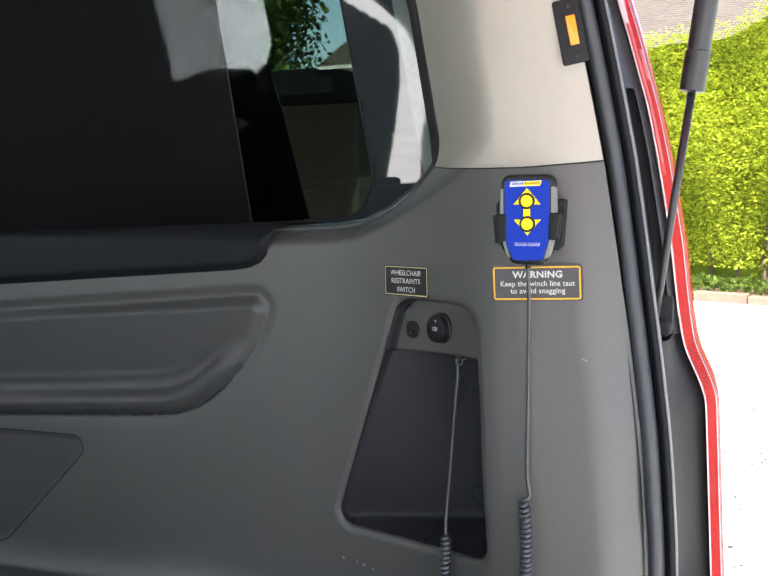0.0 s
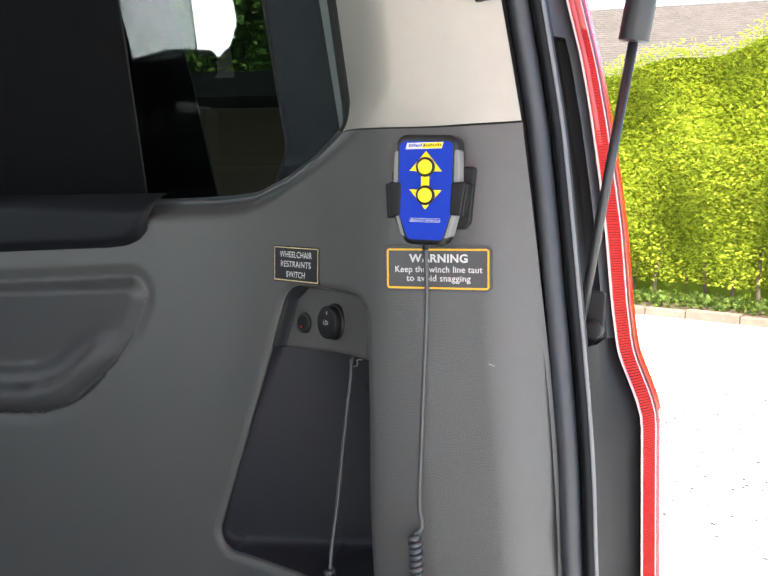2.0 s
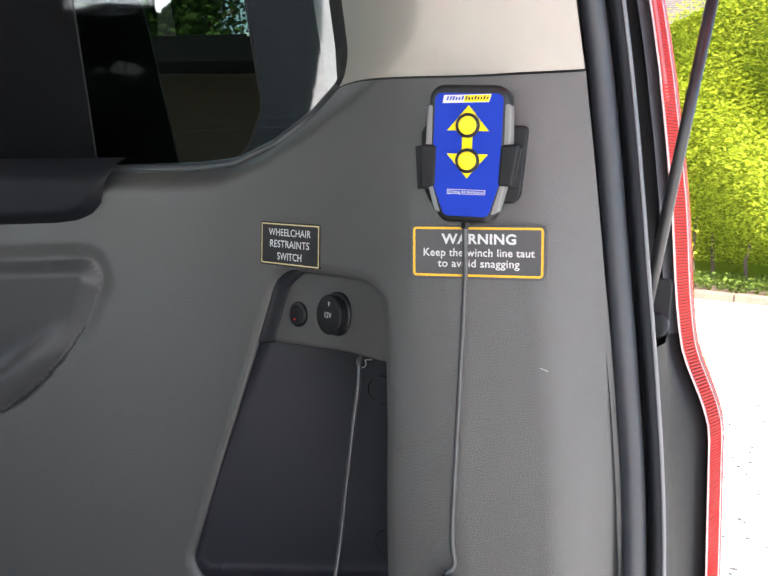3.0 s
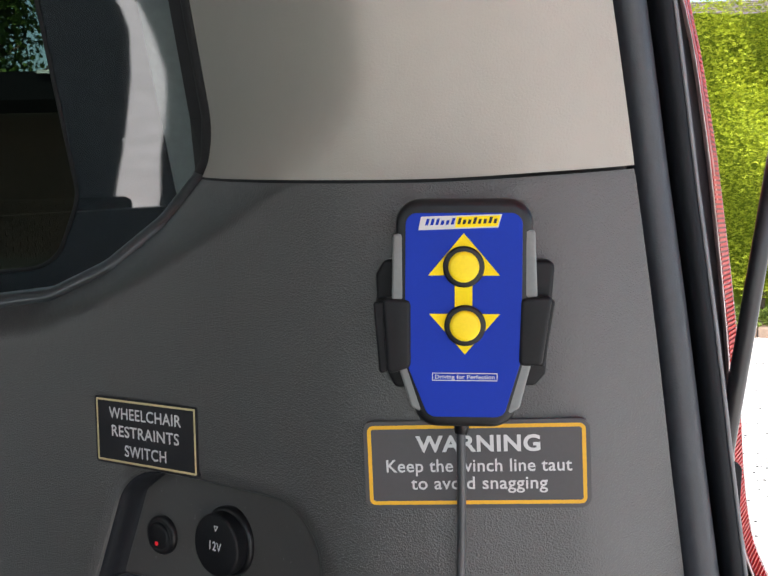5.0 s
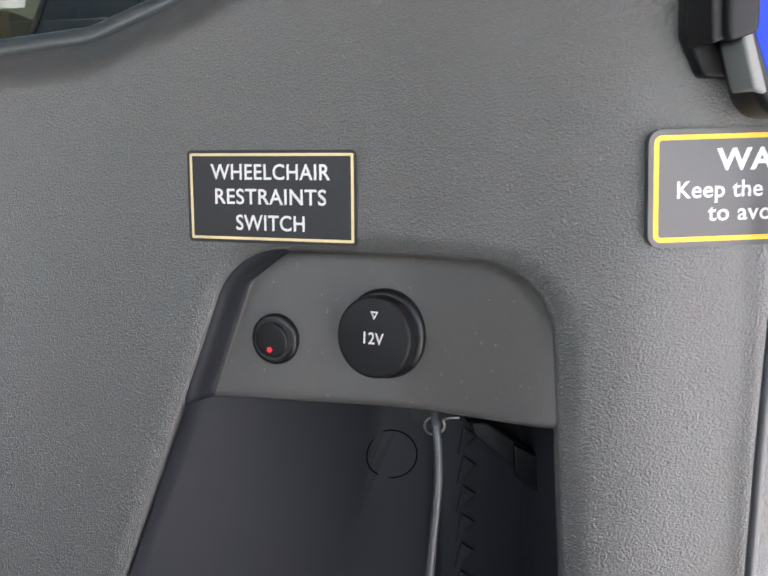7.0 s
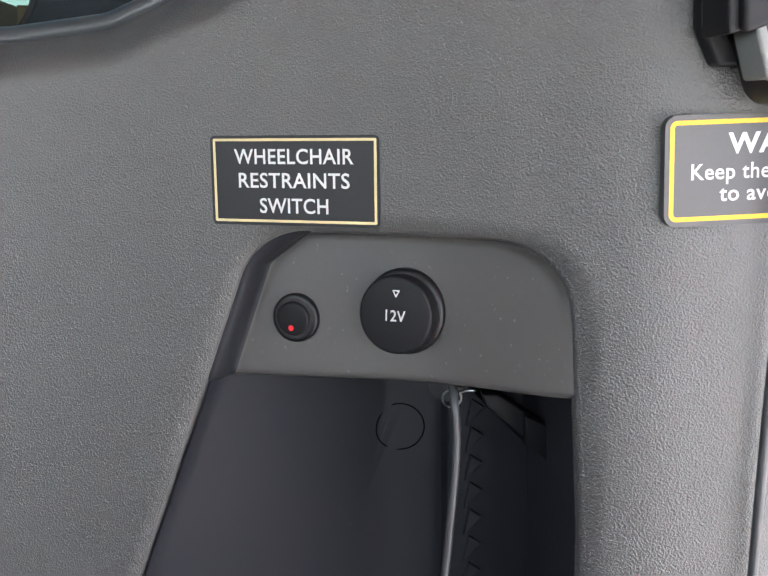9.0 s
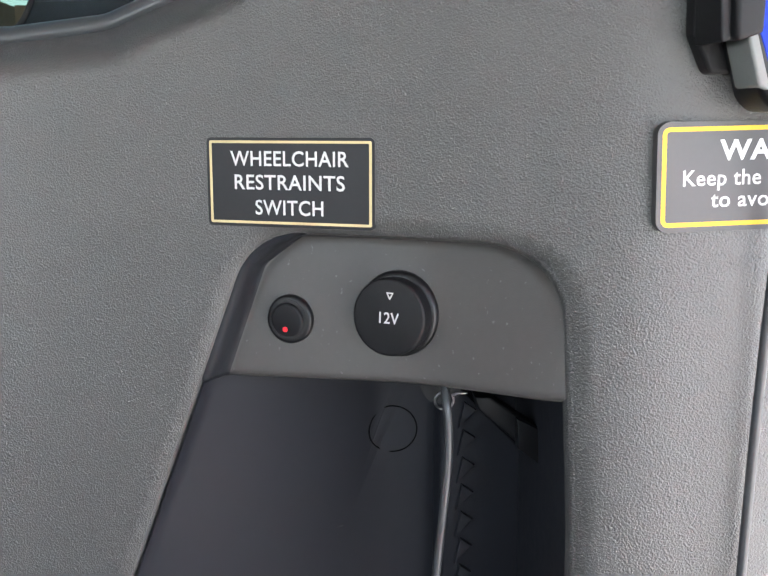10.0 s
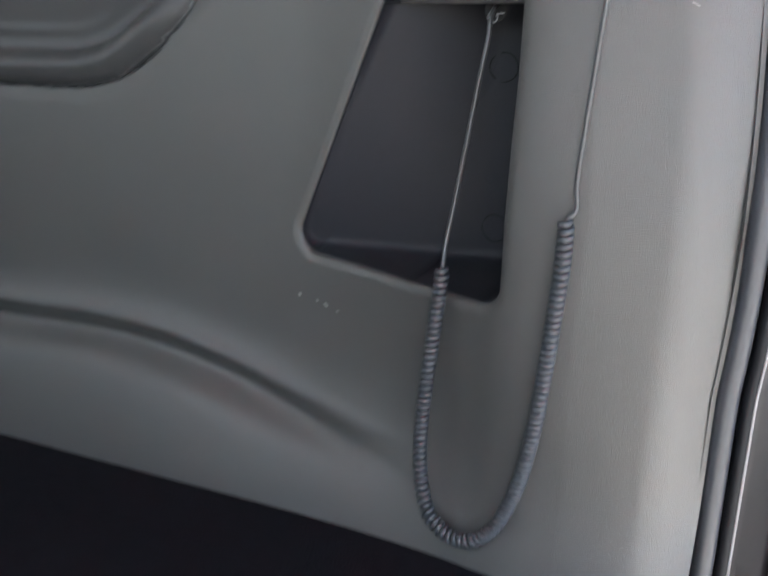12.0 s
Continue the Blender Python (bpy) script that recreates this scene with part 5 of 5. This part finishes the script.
for k in range(2600):
    x, y = rng.uniform(-2.0, 2.2), rng.uniform(1.6, 9.8)
    r = rng.uniform(0.005, 0.016)
    b0 = len(pv)
    for j in range(5):
        a = j * 1.2566 + rng.uniform(-0.3, 0.3)
        pv.append((x + r * math.cos(a), y + r * math.sin(a), 0.0))
    pv.append((x, y, r * 0.5))
    pf += [(b0 + j, b0 + (j + 1) % 5, b0 + 5) for j in range(5)]
tagged(part("pebbles", pv, pf, M_PEBBLE, None, smooth=False), "scattered dark pebbles on pale gravel", "pebbles", kind="stuff")

kerb = thing("kerb", (0, KERB_Y, 0), "low pinkish stone kerb below the hedge", "kerb", kind="structure")
kx = -7.0
while kx < 8.0:
    kl = rng.uniform(0.5, 0.75)
    out = rect(kl - 0.012, 0.13, 0.012, 3)
    part("kerb_stone", *placed(slab(out, 0.0, 0.118 + rng.uniform(-0.018, 0.012), 0.022), Matrix.Translation((kx + kl * 0.482, kerb_y(kx + kl * 0.482) + rng.uniform(-0.01, 0.01), 0)) @ Matrix.Rotation(-0.264 + rng.uniform(-0.02, 0.02), 4, "Z")), M_KERB, kerb)
    kx += kl * 0.965
bank = part("flower_bed", *loft([[(x, kerb_y(x) + 0.06, z), (x, kerb_y(x) + 4.0, z)] for x, z in ((-7.0, 0.0), (-7.0, 0.085), (8.0, 0.085), (8.0, 0.0))], False), M_TWIG)
tagged(bank, "brown soil strip under the hedge", "soil", kind="structure")


def leaf_cloud(place, count, size, seed, spread=1.0, flat=1.0):
    """Many small pointed leaves in sprays; place(rng) gives a point and an outward direction."""
    rg = random.Random(seed)
    vs, fs = [], []
    for k in range(count):
        p, out = place(rg)
        d = Vector((rg.gauss(0, 0.6), rg.gauss(0, 0.35), rg.gauss(0.15, 0.45) * flat)) * spread + out * 0.6
        d.normalize()
        side = d.cross(Vector((rg.gauss(0, 0.4), rg.gauss(0, 0.4), 1))).normalized()
        nrm = side.cross(d)
        ln = size * rg.uniform(0.6, 1.4)
        for j in range(5):
            s = (j - 2) * 0.5
            dd = (d + side * s).normalized()
            l2 = ln * (1 - 0.22 * abs(j - 2))
            wd = ln * (0.16 if flat == 1.0 else 0.11)
            sd2 = dd.cross(nrm).normalized()
            b0 = len(vs)
            q = p + nrm * rg.uniform(-0.01, 0.01)
            vs += [q, q + dd * l2 * 0.5 + sd2 * wd, q + dd * l2 + nrm * (-0.12 * l2), q + dd * l2 * 0.5 - sd2 * wd]
            fs.append((b0, b0 + 1, b0 + 2, b0 + 3))
    return vs, fs


HEDGE_Y = KERB_Y + 0.55


def hedge_top(x):
    return 3.47 + 0.10 * math.sin(x * 1.7) + 0.06 * math.sin(x * 4.1 + 1) + 0.22 * (min(x, 2.0) + 0.6)


def hedge_face(x, z):
    return HEDGE_Y - 0.27 * (x + 0.6) + 0.16 * math.sin(z * 3.1 + 1.3 * math.sin(x * 1.9)) + 0.10 * math.sin(x * 5.3 + z * 2.2) + (0.45 * max(0, 0.75 - z))


def hedge_point(rg):
    x, z = rg.uniform(-3.0, 4.6), 0.36 + rg.random() ** 0.9 * 3.5
    if z > hedge_top(x) + rg.uniform(-0.1, 0.12):
        z = hedge_top(x) * rg.uniform(0.3, 1.0)
    return Vector((x, hedge_face(x, z) + rg.uniform(-0.10, 0.18), z)), Vector((0, -1, 0.1))


hedge = thing("hedge", (-1, HEDGE_Y + 0.6, 0.07), "tall clipped sunlit yellow-green conifer hedge", "hedge")
v, f = leaf_cloud(hedge_point, 84000, 0.047, 11, 1.0, 0.35)
tagged(part("foliage", v, f, M_LEAF, hedge), kind="stuff")
# sheet behind the leaves, coloured dark to stand for shade in the gaps
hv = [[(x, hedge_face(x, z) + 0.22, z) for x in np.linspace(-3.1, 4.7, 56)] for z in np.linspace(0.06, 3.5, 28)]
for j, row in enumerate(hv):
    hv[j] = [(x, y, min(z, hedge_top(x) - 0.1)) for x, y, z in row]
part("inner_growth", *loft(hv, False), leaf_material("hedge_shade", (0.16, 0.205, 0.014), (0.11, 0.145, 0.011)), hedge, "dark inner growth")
for k in range(23):
    x = -2.9 + k * 0.33 + rng.uniform(-0.1, 0.1)
    y = HEDGE_Y - 0.27 * (x + 0.6) + rng.uniform(0.25, 0.5)
    part("stem", *tube([(x, y, 0.05), (x + rng.uniform(-0.06, 0.06), y, 0.4), (x + rng.uniform(-0.12, 0.12), y + 0.1, 0.9)], [0.03, 0.024, 0.018], 6), M_TWIG, hedge)


def ivy_point(rg):
    x = rg.uniform(-3.5, 4.6)
    y = kerb_y(x) + rg.uniform(0.05, 0.85)
    return Vector((x, y, 0.085 + rg.uniform(0, 0.16))), Vector((0, -0.6, 0.8))


v, f = leaf_cloud(ivy_point, 4200, 0.06, 21)
tagged(part("ivy", v, f, M_IVY), "low green ivy between kerb and hedge", "ivy", kind="stuff")


def tiled_roof(name, x0, x1, y0, z0, y1, z1, label):
    """A pitched roof with rows of tiles."""
    t = thing(name, ((x0 + x1) / 2, (y0 + y1) / 2, 0), label, "house")
    rows_n = 40
    lumps = []
    part("roof_deck", *box(x0, x1, y0, y1 + 4, 0.0, z0 - 0.1), M_BRICK, t, "brown brick walls")
    for k in range(rows_n):
        a, b = k / rows_n, (k + 1.25) / rows_n
        ya, za, yb, zb = y0 + (y1 - y0) * a, z0 + (z1 - z0) * a, y0 + (y1 - y0) * b, z0 + (z1 - z0) * b
        m = int((x1 - x0) / 0.18)
        for i in range(m):
            xa = x0 + i * 0.18 + (0.09 if k % 2 else 0)
            lumps.append(([(xa, ya, za + 0.05), (xa + 0.174, ya, za + 0.05), (xa + 0.174, yb, zb + 0.01), (xa, yb, zb + 0.01), (xa, ya, za + 0.02), (xa + 0.174, ya, za + 0.02)], [(0, 1, 2, 3), (4, 5, 1, 0)]))
    tagged(part("roof_tiles", *join(*lumps), M_TILE, t, "brown clay roof tiles"), kind="stuff")
    part("roof_base", [(x0, y0, z0), (x1, y0, z0), (x1, y1, z1), (x0, y1, z1)], [(0, 1, 2, 3)], M_TILE, t)
    return t


tiled_roof("neighbour_house", -11.8, -7.4, 20.0, 4.0, 24.0, 6.0, "brick house with weathered tiled roof beyond the outbuilding")
tiled_roof("neighbour_house", -6.2, 9.0, 20.0, 3.6, 24.0, 6.3, "brick house with brown tiled roof beyond the hedge")


# seen through the tinted window: outbuilding, fence, trees, house
FAR = 1.7
OY = -1.08 + 7.68 * FAR
ox0, ox1 = -13.2, 0.35 - 3.77 * FAR
out_h = 1.376 + 0.66 * FAR + 0.30
shed = thing("outbuilding", (ox0, OY, 0), "low brown brick outbuilding with dark flat roof edge", "outbuilding")
part("mortar_wall", *box(ox0, ox1, OY + 0.012, OY + 2.5, 0, out_h - 0.104), M_MORTAR, shed)
part("fascia_board", *box(ox0 - 0.15, ox1 + 0.35, OY - 1.5, OY + 2.7, out_h - 0.10, out_h + 0.24), M_FASCIA, shed, "dark overhanging flat roof")
part("gutter", *box(-5.9, ox1 + 1.3, OY - 1.56, OY - 1.504, out_h + 0.205, out_h + 0.245), M_GUTTER, shed, "white gutter line")
bv, bf = box(0, 0.215, 0, 0.05, 0, 0.065)
bm_brick = bpy.data.meshes.new("brick")
bm_brick.from_pydata(bv, [], bf)
bm_brick.materials.append(M_BRICK)
for r in range(int((out_h - 0.11) / 0.075)):
    z = 0.005 + r * 0.075
    if z < 0.62:
        continue
    for c in range(12):
        x = ox1 - 0.235 - c * 0.225 - (0.11 if r % 2 else 0)
        b = new("brick", bm_brick)
        b.matrix_world = Matrix.Translation((x, OY - 0.003 + rng.uniform(-0.003, 0.003), z))
        b.parent = shed
        b.matrix_parent_inverse = shed.matrix_world.inverted()
fence = thing("fence", (ox1 + 0.6, OY + 0.5, 0), "weathered blue-grey board fence", "fence")
for k in range(16):
    x = ox1 + 0.06 + k * 0.135
    part("board", *box(x, x + 0.127, OY + 0.5 + (k % 2) * 0.012, OY + 0.52 + (k % 2) * 0.012, 0, 2.30 + 0.01 * (k % 3)), M_FENCE, fence)


def make_tree(name, label, base, height, crown_c, crown_r, leaves, size, seed, droop=0.0):
    t = thing(name, base, label, "tree")
    rg = random.Random(seed)
    bx0, by0, bz0 = base
    part("trunk", *tube([(bx0, by0, 0), (bx0 + 0.05, by0, height * 0.3), (bx0 - 0.04, by0, height * 0.6), (bx0, by0, height * 0.85)], [0.16, 0.13, 0.10, 0.05], 10), M_TWIG, t, smooth=True)
    for k in range(9):
        a = rg.uniform(0, 6.28)
        z0 = height * rg.uniform(0.3, 0.75)
        r = crown_r * rg.uniform(0.6, 0.95)
        part("limb", *tube([(bx0, by0, z0), (bx0 + 0.5 * r * math.cos(a), by0 + 0.5 * r * math.sin(a), z0 + 0.5), (bx0 + r * math.cos(a), by0 + r * math.sin(a), z0 + 0.8)], [0.06, 0.04, 0.015], 6), M_TWIG, t, smooth=True)
    clumps = [(Vector(crown_c) + Vector((rg.gauss(0, 0.5), rg.gauss(0, 0.5), rg.gauss(0, 0.45))) * crown_r, crown_r * rg.uniform(0.18, 0.4)) for _ in range(34)]

    def point(rr):
        c, r = rr.choice(clumps)
        d = Vector((rr.gauss(0, 1), rr.gauss(0, 1), rr.gauss(0, 1))).normalized()
        p = c + d * r * rr.uniform(0.5, 1)
        p.z -= droop * rr.random() ** 2
        return p, (d + Vector((0, 0, -droop))).normalized()
    v, f = leaf_cloud(point, leaves, size, seed + 1)
    tagged(part("crown", v, f, M_TREE, t, "drooping green foliage"), kind="stuff")
    return t


make_tree("tree", "green weeping tree behind the outbuilding", (-12.0, 18.4, 0), 8.0, (-12.0, 18.4, 5.7), 2.8, 30000, 0.15, 31, droop=1.5)
make_tree("shrub", "small bright green shrub behind the fence", (-8.0, 16.5, 0), 3.4, (-8.0, 16.5, 2.75), 0.75, 1200, 0.16, 41)
tiled_roof("far_house", -21.0, -9.4, 27.0, 3.9, 31.0, 5.9, "distant house with a dark tiled roof")
